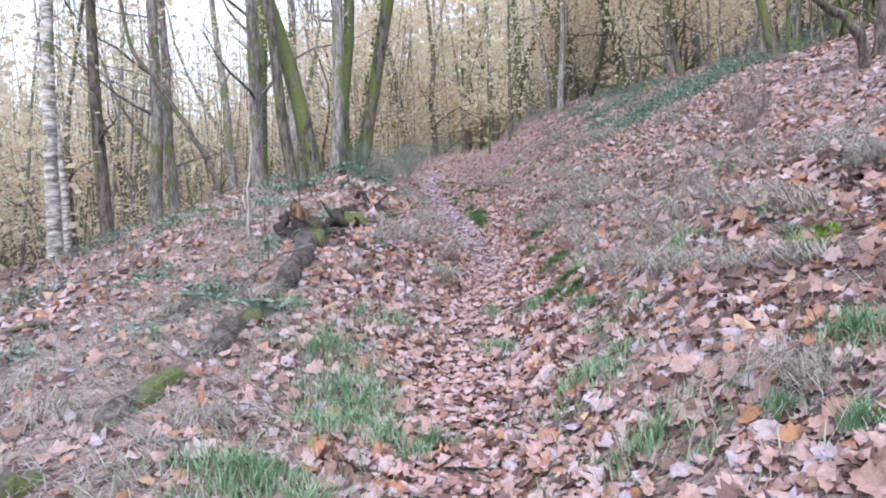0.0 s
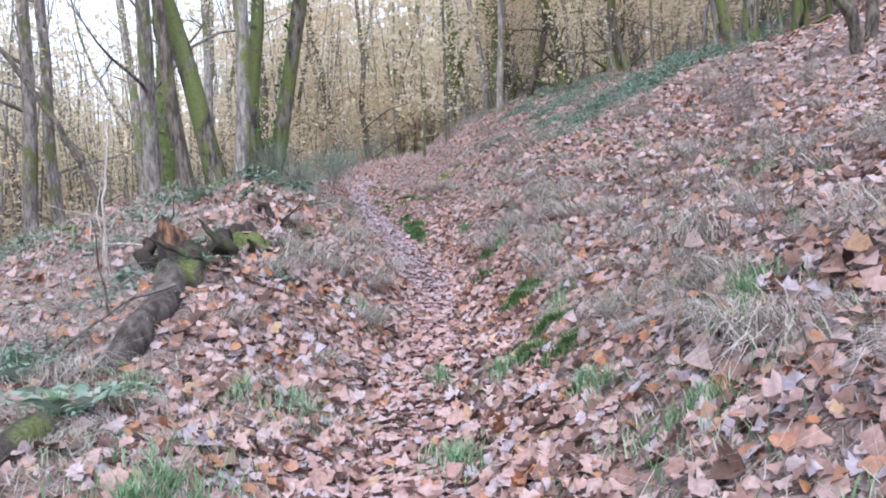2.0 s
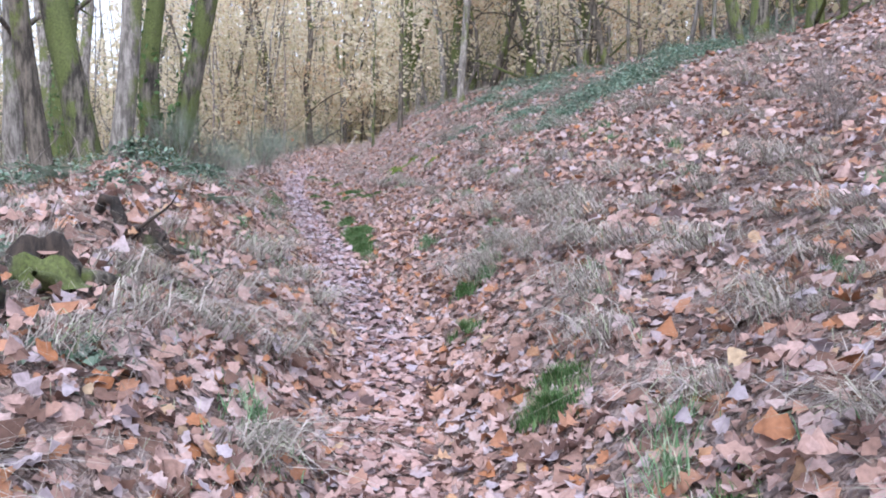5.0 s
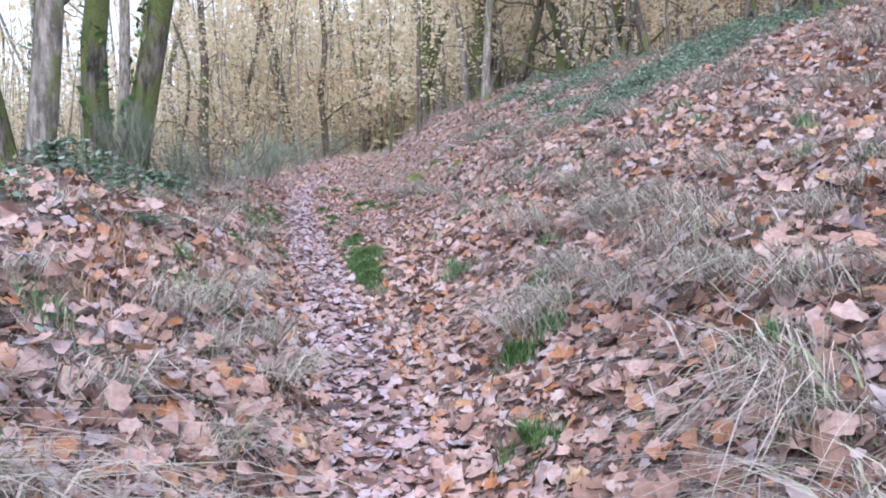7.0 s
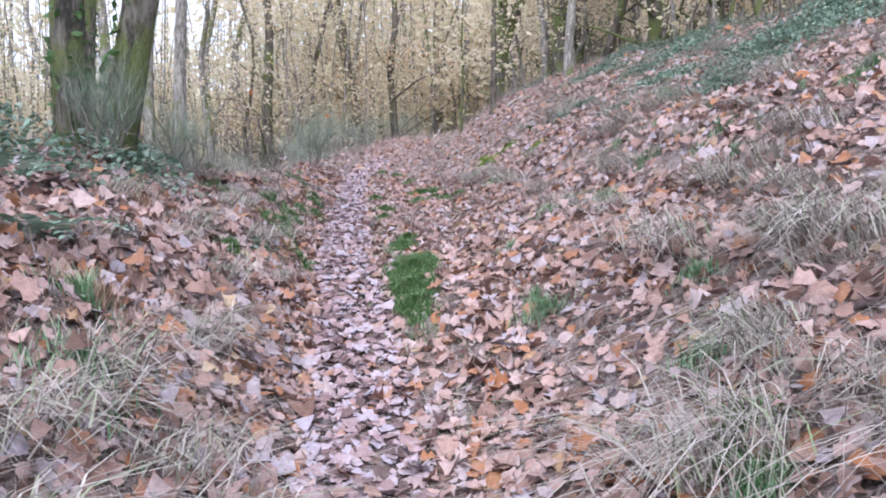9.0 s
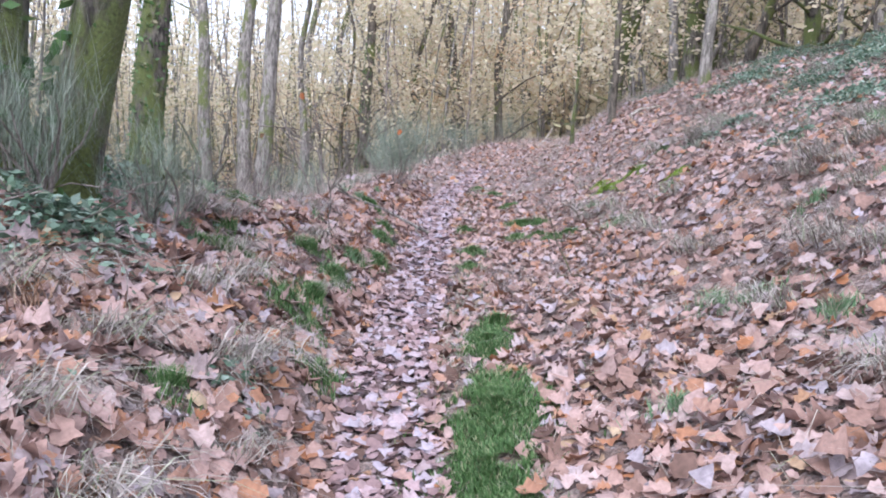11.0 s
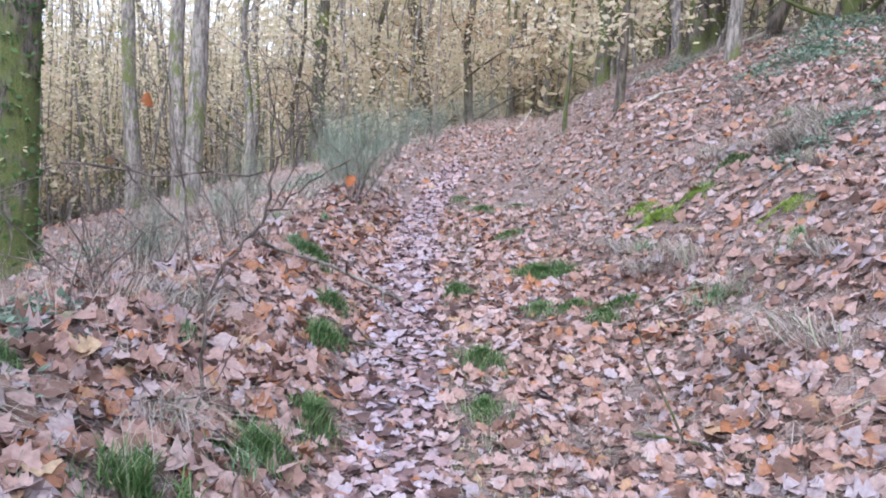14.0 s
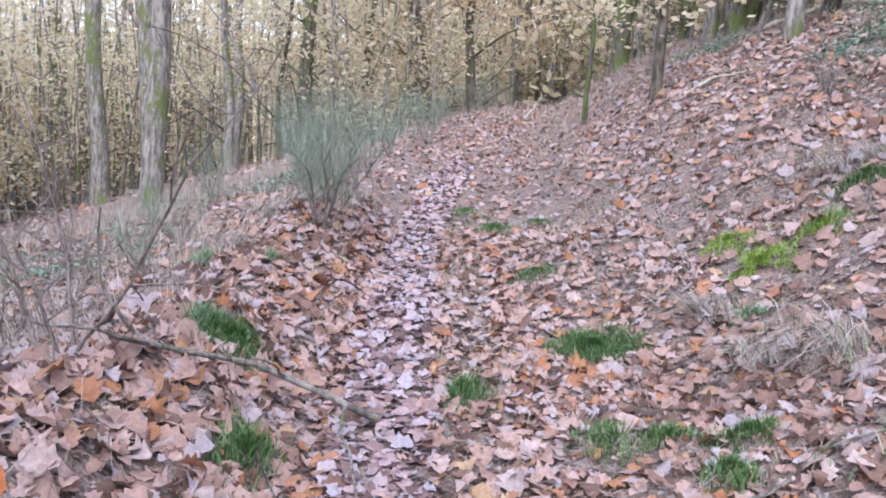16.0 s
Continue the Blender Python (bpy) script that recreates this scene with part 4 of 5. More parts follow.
for bx, by, rx, ry, n, hh in ((4.6, 18.6, 0.9, 1.1, 2000, 0.35), (5.6, 19.5, 1.3, 1.3, 3600, 0.5), (6.7, 20.3, 1.5, 1.4, 4200, 0.55), (8.0, 20.7, 1.5, 1.4, 4000, 0.55), (9.4, 21.2, 1.5, 1.4, 3200, 0.55), (10.6, 22.4, 1.3, 1.2, 1800, 0.45), (5.6, 23.6, 1.0, 1.4, 1900, 0.35), (7.0, 25.5, 1.4, 1.6, 2200, 0.4),
                              (4.9, 26.2, 0.9, 1.2, 1200, 0.3), (9.4, 25.5, 1.6, 1.8, 2200, 0.4), (6.4, 29.5, 1.5, 1.8, 1600, 0.35), (4.4, 32, 1.3, 1.5, 1000, 0.3), (3.6, 22.4, 0.35, 0.4, 350, 0.2), (3.5, 19.9, 0.35, 0.3, 260, 0.2), (12, 24, 1.8, 1.6, 1800, 0.4), (4.9, 23.2, 0.7, 0.7, 800, 0.25), (5.6, 27.6, 1.2, 1.0, 900, 0.3), (7.2, 28.2, 1.3, 1.2, 1200, 0.35), (3.05, 22.0, 0.3, 0.35, 260, 0.2), (4.6, 21.2, 0.8, 0.8, 900, 0.3), (4.4, 27.0, 0.6, 0.8, 350, 0.25)):
    thicket("bramble", bx, by, rx * 1.1, ry * 1.1, int(n * 1.25), hh, rng, UP)

# ---- logs, stumps and branches ----
def on(x, y, up=0.0):
    return (x, y, ground_at(x, y) + up)


def branch(name, points, r0, r1, material, label, seed=1, twigs=0, category="branch", sides=9):
    """A fallen or hanging limb through the given places, with side twigs."""
    rng = np.random.default_rng(seed)
    p = np.array(points, float)
    k = np.linspace(0, len(p) - 1, (len(p) - 1) * 4 + 1)
    pts = np.column_stack([np.interp(k, np.arange(len(p)), p[:, c]) for c in range(3)])
    pts[1:-1] += rng.normal(0, r0 * 0.35, (len(pts) - 2, 3))
    root = new(name)
    root.location = pts[0]
    t = Tubes()
    t.add(pts - pts[0], np.linspace(r0, r1, len(pts)) * rng.uniform(0.9, 1.1, len(pts)), sides, 0.08, rng)
    limb = part("limb", t.mesh("limb", material), root)
    for _ in range(twigs):
        i = rng.integers(1, len(pts) - 1)
        tt = Tubes()
        tt.add(wander(pts[i] - pts[0], rng.normal(0, 1, 3) + (0, 0, 0.5), rng.uniform(0.3, 0.8), 6, 0.2, rng), np.linspace(r1 * 0.6 + 0.004, 0.003, 7), 5)
        part("twig", tt.mesh("twig", material), limb)
    return tagged(root, label, category)


def stump(x, y, r, h, label, seed, wood, break_wood=None, lean=(0, 0), roots=5):
    """A broken stump: uneven wall, jagged rim, hollow heart and root spurs."""
    rng = np.random.default_rng(seed)
    root = new("tree_stump")
    root.location = on(x, y, -0.05)
    n = 22
    az = np.linspace(0, 2 * np.pi, n, endpoint=False)
    wob = 1 + 0.18 * np.sin(az * 3 + seed) + rng.normal(0, 0.06, n)
    rim = h * (0.72 + 0.22 * np.sin(2 * az + seed) + 0.12 * np.sin(5 * az) + 0.13 * rng.random(n)) * (1 + 0.35 * np.cos(az - 2.6))
    levels = []
    for f, s in ((0, 1.35), (0.12, 1.1), (0.4, 1.0), (0.75, 0.92), (1.0, 0.85), (0.97, 0.62), (0.45, 0.5)):
        rr = r * s * wob * (1 + rng.normal(0, 0.05, n))
        levels.append(np.column_stack((rr * np.cos(az) + lean[0] * f * h, rr * np.sin(az) + lean[1] * f * h, rim * f)))
    v = np.concatenate(levels)

    def band(a, b):
        i, j = np.meshgrid(np.arange(a, b), np.arange(n), indexing="ij")
        i, j = i.ravel(), j.ravel()
        return np.stack((i * n + j, i * n + (j + 1) % n, (i + 1) * n + (j + 1) % n, (i + 1) * n + j), 1)
    part("bark", mesh_of("bark", v, band(0, 4), wood, True), root)
    part("broken_heartwood", mesh_of("broken_heartwood", v, band(4, 6), break_wood or M_ROT), root, "splintered inner wood")
    for k in range(roots):
        a = k * 6.283 / roots + rng.uniform(-0.4, 0.4)
        t = Tubes()
        t.add(wander((math.cos(a) * r * 0.8, math.sin(a) * r * 0.8, h * 0.18), (math.cos(a), math.sin(a), -0.25), r * 1.6, 5, 0.15, rng), np.linspace(r * 0.32, r * 0.08, 6), 7, 0.1, rng)
        part("root", t.mesh("root", wood), root)
    return tagged(root, label, "stump")


stump(-1.38, 8.8, 0.2, 0.32, "rotten dark stump with splintered orange heartwood", 3, M_ROT, M_ORANGE, (-0.25, 0), 10)
stump(-0.95, 9.15, 0.17, 0.2, "low mossy stump with a dark hollow", 4, M_OAK, M_ROT)
stump(-0.76, 10.3, 0.12, 0.15, "black rotten root stump among brambles", 5, M_ROT, M_ROT, (0.1, 0))
branch("log", (on(-1.24, 8.1, 0.09), on(-1.34, 7.5, 0.07), on(-1.43, 6.75, -0.05)), 0.125, 0.1, M_LOG, "moss-covered rotting log on the bank", 6, 0, "log", 14)
branch("log", (on(-1.31, 5.7, 0.04), on(-1.38, 5.3, 0.05), on(-1.47, 4.9, -0.05)), 0.088, 0.08, M_LOG, "dark rotting log half buried in leaves", 7, 0, "log", 14)
branch("log", (on(-1.55, 4.62, -0.02), on(-1.61, 4.25, 0.03), on(-1.68, 3.85, -0.06)), 0.085, 0.075, M_OAK, "short mossy piece of rotten log", 27, 0, "log", 14)
branch("log", (on(-1.74, 3.4, -0.04), on(-1.8, 3.1, 0.03), on(-1.86, 2.8, -0.04)), 0.08, 0.07, M_LOG, "dark end of a rotting log under leaves", 87, 0, "log", 14)
branch("fallen_branch", (on(-1.18, 7.55, 0.2), on(-1.5, 7.4, 0.2), on(-1.85, 7.3, 0.05)), 0.016, 0.009, M_STEM, "thin grey stick lying across the log", 8, 2)
branch("fallen_branch", (on(-1.65, 9.3, 0.05), on(-1.95, 9.2, 0.25), on(-2.2, 9.1, 0.38)), 0.016, 0.008, M_PALE, "pale bare stick propped by the stump", 9, 2)
branch("fallen_branch", (on(-3.7, 7.3, 0.03), on(-4.0, 7.4, 0.06), on(-4.6, 7.6, 0.03)), 0.035, 0.02, M_DARK, "dark broken branch on the fallen leaves", 10, 2)
branch("fallen_branch", (on(-3.9, 9.6, 0.03), on(-4.6, 9.4, 0.05), on(-5.4, 9.1, 0.03)), 0.02, 0.01, M_DARK, "long thin dark stick on the leaves", 11, 3)
branch("fallen_branch", (on(-2.9, 10.2, 0.05), on(-3.4, 11.6, 0.12), on(-4.5, 13.2, 0.2)), 0.03, 0.015, M_OAK, "mossy fallen branch on the valley side", 12, 3)
branch("fallen_branch", (on(-1.6, 18.17, 0.02), (-1.78, 18.2, 2.7), (-1.98, 18.2, 2.8), (-2.4, 18.1, 2.74), on(-2.95, 18.0, 0.02)), 0.022, 0.04, M_OAK, "arched mossy branch beside the oaks", 13, 4)
branch("stick", (on(-0.43, 19.83, 0.03), on(-0.15, 19.75, 0.03), on(0.07, 19.62, 0.03)), 0.011, 0.007, M_DARK, "thin dark stick lying across the path", 14, 1, "stick")
branch("fallen_branch", (on(1.35, 39.3, 0.02), on(1.6, 39.6, 0.3), on(1.85, 39.8, 0.65)), 0.035, 0.015, M_PALE, "pale forked branch standing from the leaves", 15, 3)
branch("log", (on(5.7, 33.4, 0.1), on(6.6, 32.9, 0.12), on(7.6, 32.5, 0.1)), 0.05, 0.035, M_PALE, "pale barkless log fallen on the upper slope", 16, 2, "log")
branch("fallen_branch", (on(2.85, 27.9, 0.04), on(3.15, 27.7, 0.08), on(3.5, 27.5, 0.05)), 0.03, 0.015, M_PALE, "pale stick on the slope under the young oak", 17, 2)
branch("fallen_branch", (on(-0.2, 20.9, 0.05), on(-0.75, 20.8, 0.14), on(-1.2, 20.4, 0.1)), 0.018, 0.01, M_GREY, "grey dead stalks fallen over the bank", 18, 4)

# leaning trees at the edges of the clearing
z = ground_at(7.47, 12.95)
branch("leaning_tree", ((7.5, 12.95, z - 0.2), (7.3, 12.95, z + 0.35), (7.0, 12.9, z + 0.85), (6.1, 12.7, z + 1.25), (4.7, 12.3, z + 1.4), (2.9, 11.8, z + 1.36), (1.6, 11.5, z + 1.5)), 0.11, 0.012, M_DARK, "dark tree leaning out low over the slope", 19, 12, "tree", 12)
branch("leaning_tree", ((7.7, 13.1, z - 0.1), (7.75, 13.1, z + 1.0), (7.55, 13.1, z + 2.2), (7.7, 13.2, z + 4.0)), 0.1, 0.05, M_DARK, "dark upright stem beside the leaning tree", 20, 8, "tree", 10)
z = ground_at(-4.1, 14.6)
branch("leaning_tree", ((-4.1, 14.6, z - 0.1), (-4.5, 14.8, z + 0.9), (-5.2, 15.0, z + 2.0), (-6.0, 15.2, z + 3.1), (-6.2, 15.3, z + 4.3), (-6.6, 15.4, z + 5.6)), 0.06, 0.025, M_DARK, "thin grey sapling leaning over the valley", 21, 9, "tree", 9)
z = ground_at(-2.32, 9.5)
branch("leaning_tree", ((-2.32, 9.5, z - 0.1), (-2.31, 9.5, z + 0.6), (-2.22, 9.52, z + 1.15), (-2.32, 9.58, z + 1.7)), 0.019, 0.008, M_PALE, "thin pale stem standing in the brambles", 22, 5, "tree", 7)


# ---- shrubs ----
def broom(x, y, h, w, seed, label, count=420):
    rng = np.random.default_rng(seed)
    root = new("broom_bush")
    root.location = on(x, y, -0.02)
    t = Tubes()
    feet = []
    for _ in range(7):
        a = rng.uniform(0, 6.28)
        p = wander((rng.normal(0, 0.03), rng.normal(0, 0.03), 0), (math.cos(a) * 0.45, math.sin(a) * 0.45, 1), h * 0.65, 6, 0.16, rng)
        t.add(p, np.linspace(0.012, 0.003, 7), 6)
        feet += list(p[2:])
    part("stem", t.mesh("stem", M_TWIG), root)
    feet = np.array(feet)
    count = int(count * 1.2)
    base = feet[rng.integers(0, len(feet), count)] + rng.normal(0, 0.02, (count, 3))
    v, f = blades(base, h * 0.55, 0.0024, rng, w * 1.4, 0.3, (0, 0), 2)
    tagged(part("foliage", mesh_of("foliage", v, f, M_BROOM), root, "fine upright grey-green shoots"), kind="stuff")
    return tagged(root, label, "shrub")


broom(-1.08, 23.7, 1.4, 0.6, 41, "grey-green broom bush with fine upright shoots", 1150)
broom(-1.45, 15.5, 0.95, 0.6, 42, "wispy broom bush on the bank", 500)
broom(-1.1, 16.0, 0.8, 0.7, 43, "low broom bush in front of mossy oaks", 560)
broom(-1.75, 15.6, 0.9, 0.6, 44, "broom shoots against the mossy trunks", 380)
broom(0.4, 47.0, 1.9, 0.5, 45, "tall broom bush at the bend of the path", 500)
broom(-1.9, 27.0, 1.0, 0.5, 46, "broom bush beyond the bank", 380)
broom(-1.0, 36.0, 1.2, 0.5, 47, "broom bush at the wood's edge", 380)
broom(-2.1, 20.6, 0.8, 0.6, 48, "thin broom bush on the valley edge", 300)


for i, (bx, by, bh) in enumerate(((-2.3, 23.2, 0.8), (-1.6, 25.6, 0.9), (-3.0, 25.6, 1.0), (-2.2, 28.0, 1.3), (-3.6, 28.5, 1.4), (-1.3, 30.0, 1.3), (-2.7, 32.0, 1.6), (-0.9, 33.0, 1.2), (-1.6, 38.0, 1.4), (-0.3, 40.0, 1.3), (0.1, 44.0, 1.5))):
    broom(bx, by, bh, 0.75, 140 + i, "grey-green broom in the hedge along the wood's edge", 330)


def bare_shrub(x, y, h, seed, label, stems=5, lean=(0.2, 0), thick=0.011, leaves=0):
    """Bare forking stems; here and there a leaf still hangs."""
    rng = np.random.default_rng(seed)
    root = new("bare_shrub")
    root.location = on(x, y, -0.03)
    tips = []
    for _ in range(stems):
        t = Tubes()
        a = rng.uniform(0, 6.28)
        p = wander((rng.normal(0, 0.05), rng.normal(0, 0.05), 0), (math.cos(a) * 0.5 + lean[0], math.sin(a) * 0.5 + lean[1], 1), h * rng.uniform(0.7, 1.25), 9, 0.14, rng)
        t.add(p, np.linspace(thick, thick * 0.3, 10), 6)
        for _ in range(6):
            i = rng.integers(2, 9)
            q = wander(p[i], rng.normal(0, 1, 3) + (lean[0], lean[1], 0.5), h * rng.uniform(0.2, 0.6), 6, 0.2, rng)
            t.add(q, np.linspace(thick * 0.5, 0.0015, 7), 4)
            for _ in range(2):
                t.add(wander(q[rng.integers(2, 6)], rng.normal(0, 1, 3) + (0, 0, 0.3), h * 0.2, 4, 0.2, rng), np.linspace(thick * 0.25, 0.001, 5), 3)
            tips.append(q[-1])
        stem = part("stem", t.mesh("stem", M_TWIG), root)
    tips = np.array(tips)
    for i in range(leaves):
        v, f = strew(np.zeros(1), np.zeros(1), PLAIN, 0.09, rng, 0.9, 0.5)
        v = v - v.mean(0) + tips[i % len(tips)]
        part("dead_leaf", mesh_of("dead_leaf", v, f, M_LITTER_ONE), stem, "hanging orange dead leaf")
    return tagged(root, label, "shrub")


def forked_shrub(label, stems, leaves, seed):
    """A shrub of long bare stems, each bending through a few places, with fine side twigs and dead leaves."""
    rng = np.random.default_rng(seed)
    root = new("bare_shrub")
    x0, y0, z0 = on(-0.66, 17.95, -0.03)
    root.location = (x0, y0, z0)
    made = []
    for pts, r0, r1, twigs in stems:
        p = np.array(pts, float) - (x0, y0, z0)
        k = np.linspace(0, len(p) - 1, (len(p) - 1) * 4 + 1)
        q = np.column_stack([np.interp(k, np.arange(len(p)), p[:, c]) for c in range(3)])
        q[1:-1] += rng.normal(0, 0.008, (len(q) - 2, 3))
        t = Tubes()
        t.add(q, np.linspace(r0, r1, len(q)) * 0.75, 7)
        for _ in range(twigs):
            i = rng.integers(2, len(q))
            w = wander(q[i], rng.normal(0, 1, 3) * (1, 0.6, 0.6) + (0, 0, 0.7), rng.uniform(0.15, 0.45), 6, 0.16, rng)
            t.add(w, np.linspace(r1 * 0.8, 0.001, 7), 4)
            t.add(wander(w[3], rng.normal(0, 1, 3) + (0, 0, 0.3), 0.16, 4, 0.2, rng), np.linspace(r1 * 0.5, 0.001, 5), 3)
        made.append(part("stem", t.mesh("stem", M_STEM), root))
    for lx, ly, lz in leaves:
        v, f = strew(np.zeros(1), np.zeros(1), FINE, 0.058, rng, 0.1, 0.5)
        turn = np.array(Matrix.Rotation(1.3, 3, "X"))
        v = (v - v.mean(0)) @ turn.T + np.array((lx, ly, lz)) - (x0, y0, z0)
        part("dead_leaf", mesh_of("dead_leaf", v, f, M_DEADLEAF, True), made[0], "hanging orange dead leaf")
    return tagged(root, label, "shrub")


forked_shrub("bare forking shrub on the bank with orange dead leaves", (
    ((on(-0.66, 17.95, -0.03), (-0.67, 18.0, 2.5), (-0.69, 18.06, 2.74), (-0.82, 18.15, 3.02), (-1.02, 18.2, 3.18), (-1.24, 18.25, 3.43)), 0.011, 0.004, 7),
    (((-0.69, 18.06, 2.72), (-0.58, 18.1, 2.92), (-0.46, 18.13, 3.08), (-0.3, 18.12, 3.2), (-0.14, 18.08, 3.29)), 0.009, 0.003, 4),
    (((-0.48, 18.13, 3.05), (-0.47, 18.15, 3.22), (-0.41, 18.18, 3.34), (-0.37, 18.2, 3.53), (-0.26, 18.22, 3.64)), 0.008, 0.003, 6),
    (((-0.42, 18.16, 3.3), (-0.46, 18.2, 3.42), (-0.51, 18.22, 3.62), (-0.6, 18.25, 3.85)), 0.006, 0.002, 4),
    (((-1.36, 18.25, 3.23), (-0.96, 18.2, 3.2), (-0.71, 18.18, 3.2), (-0.5, 18.18, 3.23)), 0.008, 0.005, 3),
    (((-0.78, 18.12, 2.95), (-0.84, 18.2, 3.2), (-0.9, 18.25, 3.45), (-0.97, 18.3, 3.8)), 0.007, 0.002, 5),
), ((-0.14, 18.08, 3.21), (-1.02, 18.3, 3.5)), 151)
bare_shrub(-1.4, 20.4, 1.25, 52, "taller bare shrub with a few orange leaves", 4, (0.1, 0.05), 0.009, 3)
bare_shrub(-1.75, 19.4, 0.9, 53, "tangle of grey bare twigs above the valley", 7, (-0.2, 0), 0.007, 1)
bare_shrub(-2.3, 21.4, 0.9, 54, "pale bare undergrowth on the valley edge", 7, (-0.1, 0), 0.006)
bare_shrub(-2.9, 22.6, 0.9, 55, "pale bare undergrowth below the bank", 7, (-0.1, 0), 0.006)
bare_shrub(-0.9, 25.0, 0.7, 56, "thin twigs beside the broom", 5, (0, 0), 0.005, 1)
bare_shrub(4.7, 11.2, 0.6, 57, "dry brown brushwood on the slope", 14, (-0.1, -0.1), 0.006)
bare_shrub(5.3, 12.2, 0.6, 58, "dry brown brushwood on the upper slope", 12, (-0.1, -0.1), 0.006)
bare_shrub(2.34, 6.2, 0.5, 59, "sparse dry stalks on the bank", 7, (-0.1, 0), 0.004)
bare_shrub(3.6, 25.3, 0.55, 60, "grey dry brush on the slope", 12, (0, 0), 0.005)
bare_shrub(3.1, 30.8, 0.5, 61, "pale dry brush below the trees", 10, (0, 0), 0.005)
bare_shrub(0.75, 17.9, 0.28, 62, "low dry stalks between the wheel ruts", 7, (0, 0), 0.003)
bare_shrub(0.8, 18.6, 0.28, 63, "low dry stalks in the middle of the path", 7, (0, 0), 0.003)
bare_shrub(-3.4, 24.2, 0.9, 64, "bare undergrowth above the valley", 7, (0, 0), 0.006)


def fern(x, y, size, seed, label):
    rng = np.random.default_rng(seed)
    root = new("fern")
    root.location = on(x, y, -0.01)
    for k in range(7):
        a = k * 0.9 + rng.uniform(-0.3, 0.3)
        p = wander((0, 0, 0), (math.cos(a), math.sin(a), 1.1), size, 10, 0.04, rng, -0.13)
        vs, fs = [], []
        for i in range(1, 11):
            d = p[i] - p[i - 1]
            d /= np.linalg.norm(d)
            s = np.cross(d, (0, 0, 1))
            wl = size * 0.3 * (1 - i / 11) ** 0.7 + 0.01
            for sg in (-1, 1):
                b = len(vs)
                vs += [p[i], p[i] + s * sg * wl * 0.5 + d * 0.035 + (0, 0, 0.01), p[i] + s * sg * wl + d * 0.03, p[i] + s * sg * wl * 0.5 - d * 0.012]
                fs.append((b, b + 1, b + 2, b + 3))
        part("frond", mesh_of("frond", vs, fs, M_IVY), root)
    return tagged(root, label, "fern")


fern(-2.05, 7.0, 0.5, 71, "blue-green fern beside the log")
fern(-1.3, 6.0, 0.45, 72, "green fern overhanging the rotting log")
fern(-1.2, 8.4, 0.35, 73, "small fern growing at the stump")
fern(-1.3, 13.7, 0.5, 74, "green fern at the foot of the oaks")
fern(-0.75, 12.9, 0.4, 75, "small green fern on the bank")
fern(-2.2, 13.2, 0.55, 76, "large fern among the brambles")

# dry tussocks that stand out on the banks
rng = np.random.default_rng(77)
for tx, ty, s in ((1.8, 5.5, 0.8), (1.95, 6.05, 0.9), (2.05, 12.1, 1.0), (2.12, 11.5, 1.0), (1.95, 9.45, 1.0), (2.55, 9.45, 1.0), (2.7, 16.75, 1.2), (2.35, 10.2, 1.3), (-0.66, 14.7, 0.9), (-0.3, 15.0, 0.75), (-0.56, 14.0, 0.9), (-0.22, 12.15, 1.1), (-0.28, 10.4, 1.1), (0.12, 10.35, 0.9), (0.3, 11.85, 0.9), (0.2, 11.2, 1.0), (-0.1, 12.9, 1.0), (0.05, 9.6, 1.0), (2.0, 19.0, 1.2), (2.3, 18.2, 1.2)):
    side = 0 if tx > np.interp(ty, PATH_Y, PATH_X) else 180
    copy_thing(tufts[int(rng.integers(0, 4))], Matrix.Translation(on(tx, ty, -0.01)) @ Matrix.Rotation(radians(side + rng.uniform(-25, 25)), 4, "Z") @ Matrix.Scale(s, 4))

# thick tussocks whose long blades hang down the banks
manes = []
for k in range(4):
    n = 150
    base = np.column_stack((rng.normal(0, 0.1, n), rng.normal(0, 0.13, n), rng.uniform(0.0, 0.12, n)))
    v, f = blades(base, 0.5 + 0.03 * k, 0.0062, rng, 0.72, 1.6, (-0.55, -0.05), 4)
    manes.append(mesh_of("hanging_tussock", v, f, M_TUSSOCK))
heaps = [(2.03, 5.9), (1.75, 5.6), (1.78, 5.1), (1.8, 11.66), (1.6, 11.7), (1.97, 11.95), (2.05, 11.2), (1.97, 9.65), (1.78, 8.96), (2.4, 7.2), (2.1, 6.6), (2.55, 5.4), (2.3, 8.3), (2.2, 10.7), (2.5, 12.6), (2.1, 13.3), (2.6, 9.9),
         (-0.5, 9.0), (-0.7, 8.5), (-0.3, 11.4), (-1.0, 12.3), (-0.25, 15.05)]
hx, hy = scatter(16, 1.7, 3.8, 3.5, 15, rng)
heaps += list(zip(hx, hy))
hx, hy = scatter(6, 2.1, 4.2, 15, 25, rng)
heaps += list(zip(hx, hy))
for i, (tx, ty) in enumerate(heaps):
    ob = new("hanging_tussock", manes[i % 4])
    side = 0 if tx > np.interp(ty, PATH_Y, PATH_X) else 180
    ob.matrix_basis = Matrix.Translation(on(tx, ty, -0.02)) @ Matrix.Rotation(radians(side + rng.uniform(-30, 30)), 4, "Z") @ Matrix.Scale(rng.uniform(0.65, 1.1), 4)
    tagged(ob, "thick tussock of long grey dry grass hanging down the bank", "grass", "hanging tussocks", "stuff")

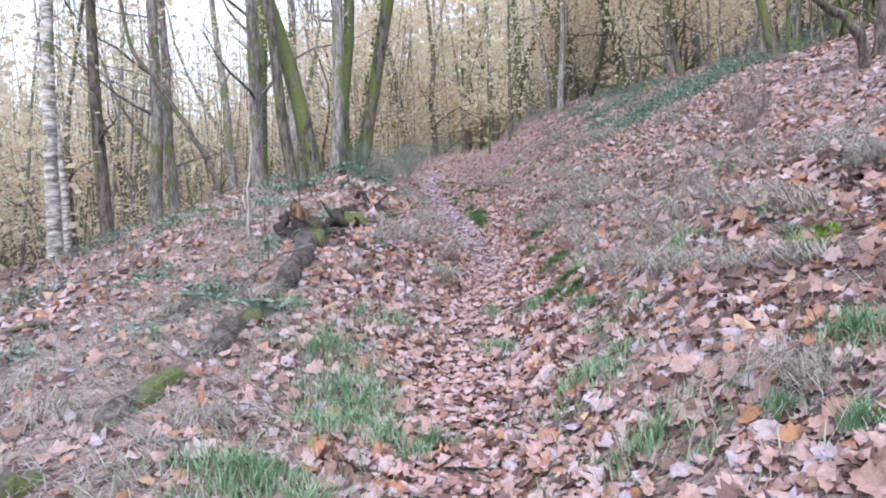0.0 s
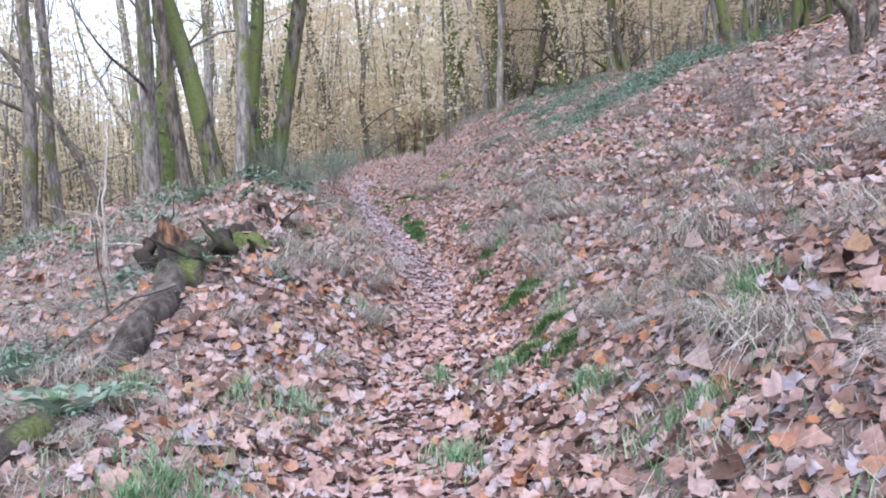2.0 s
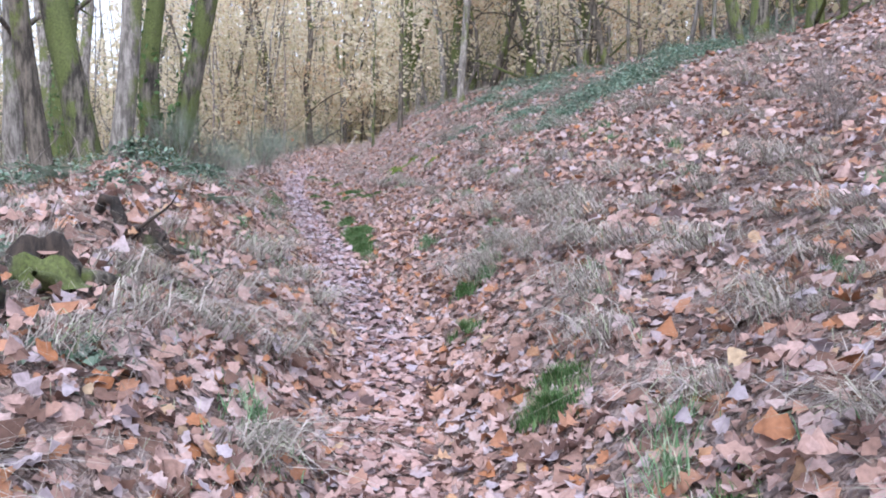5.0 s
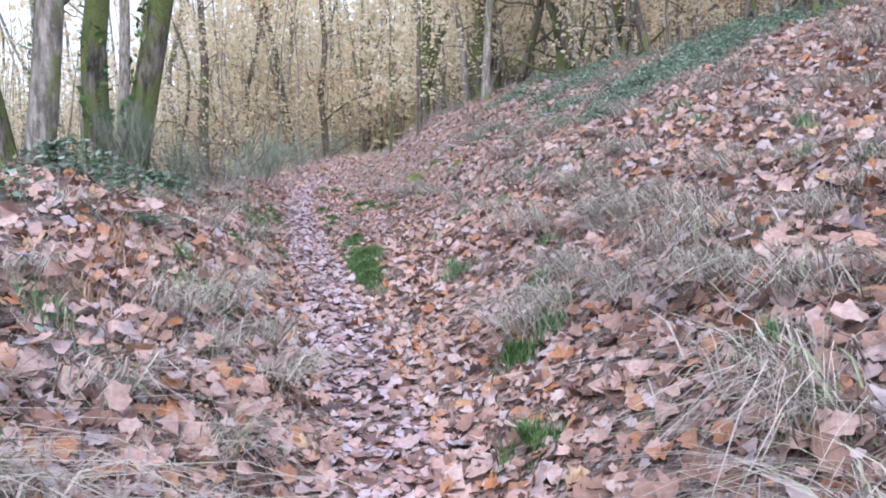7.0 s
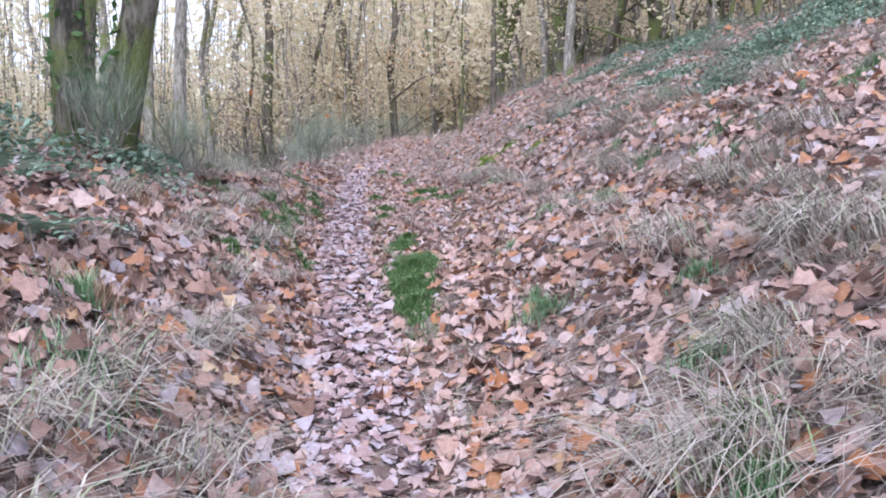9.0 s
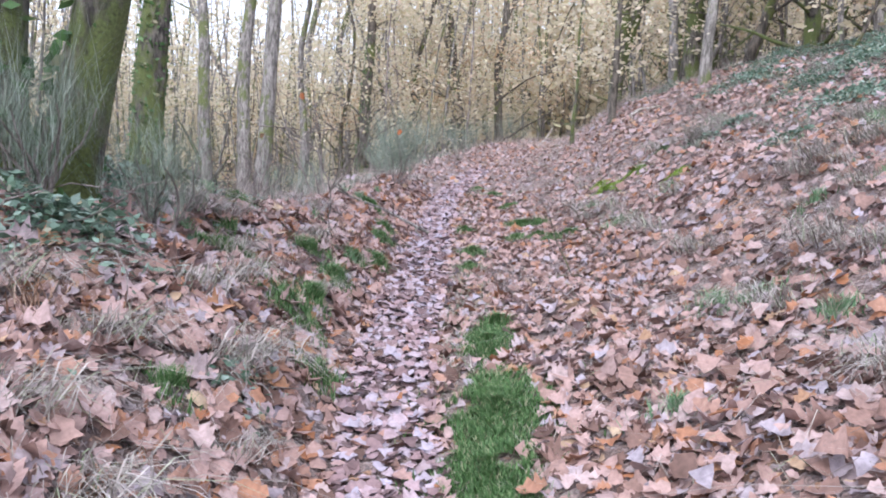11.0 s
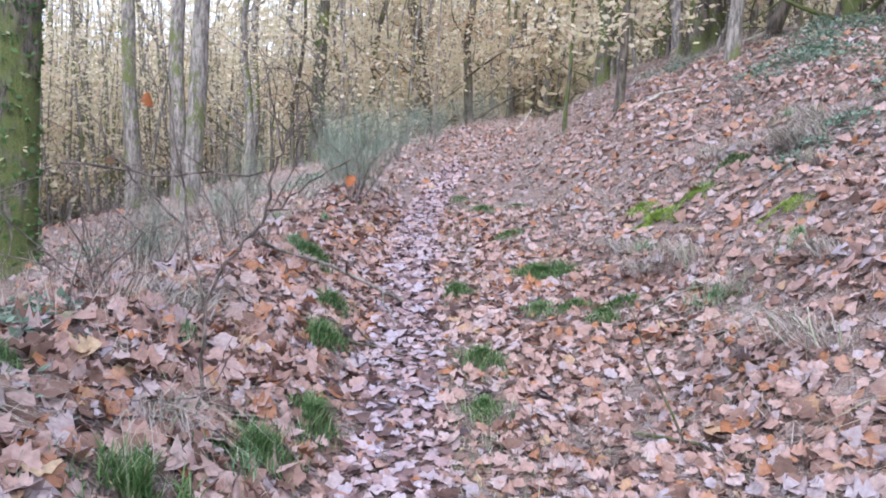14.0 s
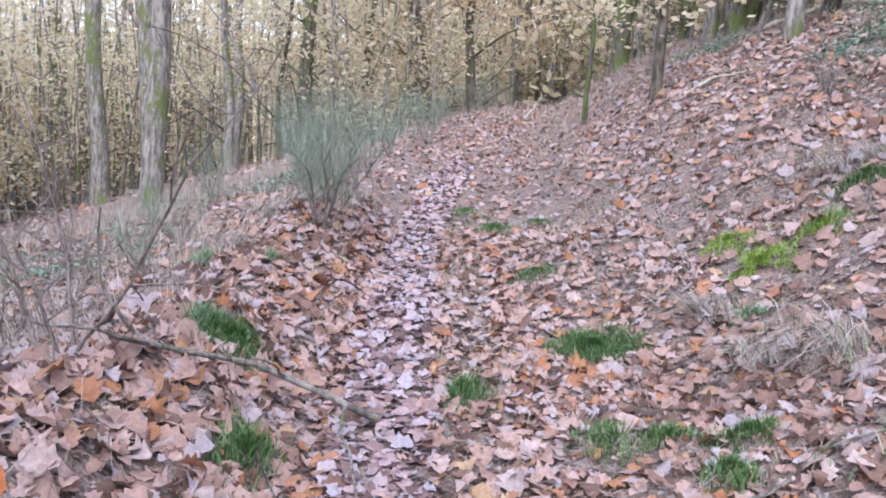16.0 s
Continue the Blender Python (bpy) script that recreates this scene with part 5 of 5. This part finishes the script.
# single large leaves that lie on top along the path
shapes = []
for k in range(12):
    v, f = strew(np.zeros(1), np.zeros(1), FINE, 0.1, rng, 0.02, 0.8)
    shapes.append(mesh_of("fallen_leaf", v - v.mean(0), f, M_LITTER_ONE, True))
lx, ly = scatter(300, -1.6, 2.2, 3.0, 24.5, rng)
gsx, gsy = slope_at(lx, ly)
for i in range(300):
    ob = part("fallen_leaf", shapes[i % 12], ground)
    up = Vector((-gsx[i] + rng.normal(0, 0.2), -gsy[i] + rng.normal(0, 0.2), 1)).to_track_quat("Z", "Y").to_matrix().to_4x4()
    ob.matrix_basis = Matrix.Translation(on(lx[i], ly[i], 0.035)) @ up @ Matrix.Rotation(rng.uniform(0, 6.28), 4, "Z") @ Matrix.Scale(rng.uniform(0.65, 1.1), 4)

# dark roots and brushwood heaped about the torn stump
branch("root_mass", (on(-1.25, 8.75, 0.0), on(-1.1, 8.65, 0.17), on(-0.95, 8.55, 0.02)), 0.11, 0.07, M_ROT, "black rotten root arching beside the stump", 81, 1, "root", 10)
branch("root_mass", (on(-1.65, 8.85, 0.0), on(-1.78, 8.9, 0.22), on(-1.7, 9.0, 0.3)), 0.09, 0.03, M_ROT, "upturned dark root behind the stump", 82, 1, "root", 10)
branch("root_mass", (on(-1.35, 8.5, 0.0), on(-1.22, 8.3, 0.13), on(-1.3, 8.1, 0.03)), 0.1, 0.06, M_ROT, "broken dark root at the log's end", 83, 1, "root", 10)
branch("root_mass", (on(-0.85, 10.2, 0.0), on(-0.95, 10.25, 0.2), on(-1.05, 10.3, 0.1)), 0.05, 0.025, M_ROT, "black root spread beside the small stump", 84, 1, "root", 10)
branch("fallen_branch", (on(1.15, 18.9, 0.03), on(1.4, 18.6, 0.05), on(1.55, 18.3, 0.03)), 0.01, 0.006, M_DARK, "thin stick among leaves beside the ruts", 85, 1)
branch("fallen_branch", (on(1.1, 20.2, 0.03), on(1.35, 20.3, 0.05), on(1.65, 20.5, 0.04)), 0.01, 0.006, M_GREY, "thin grey stick by the grass clump", 86, 1)
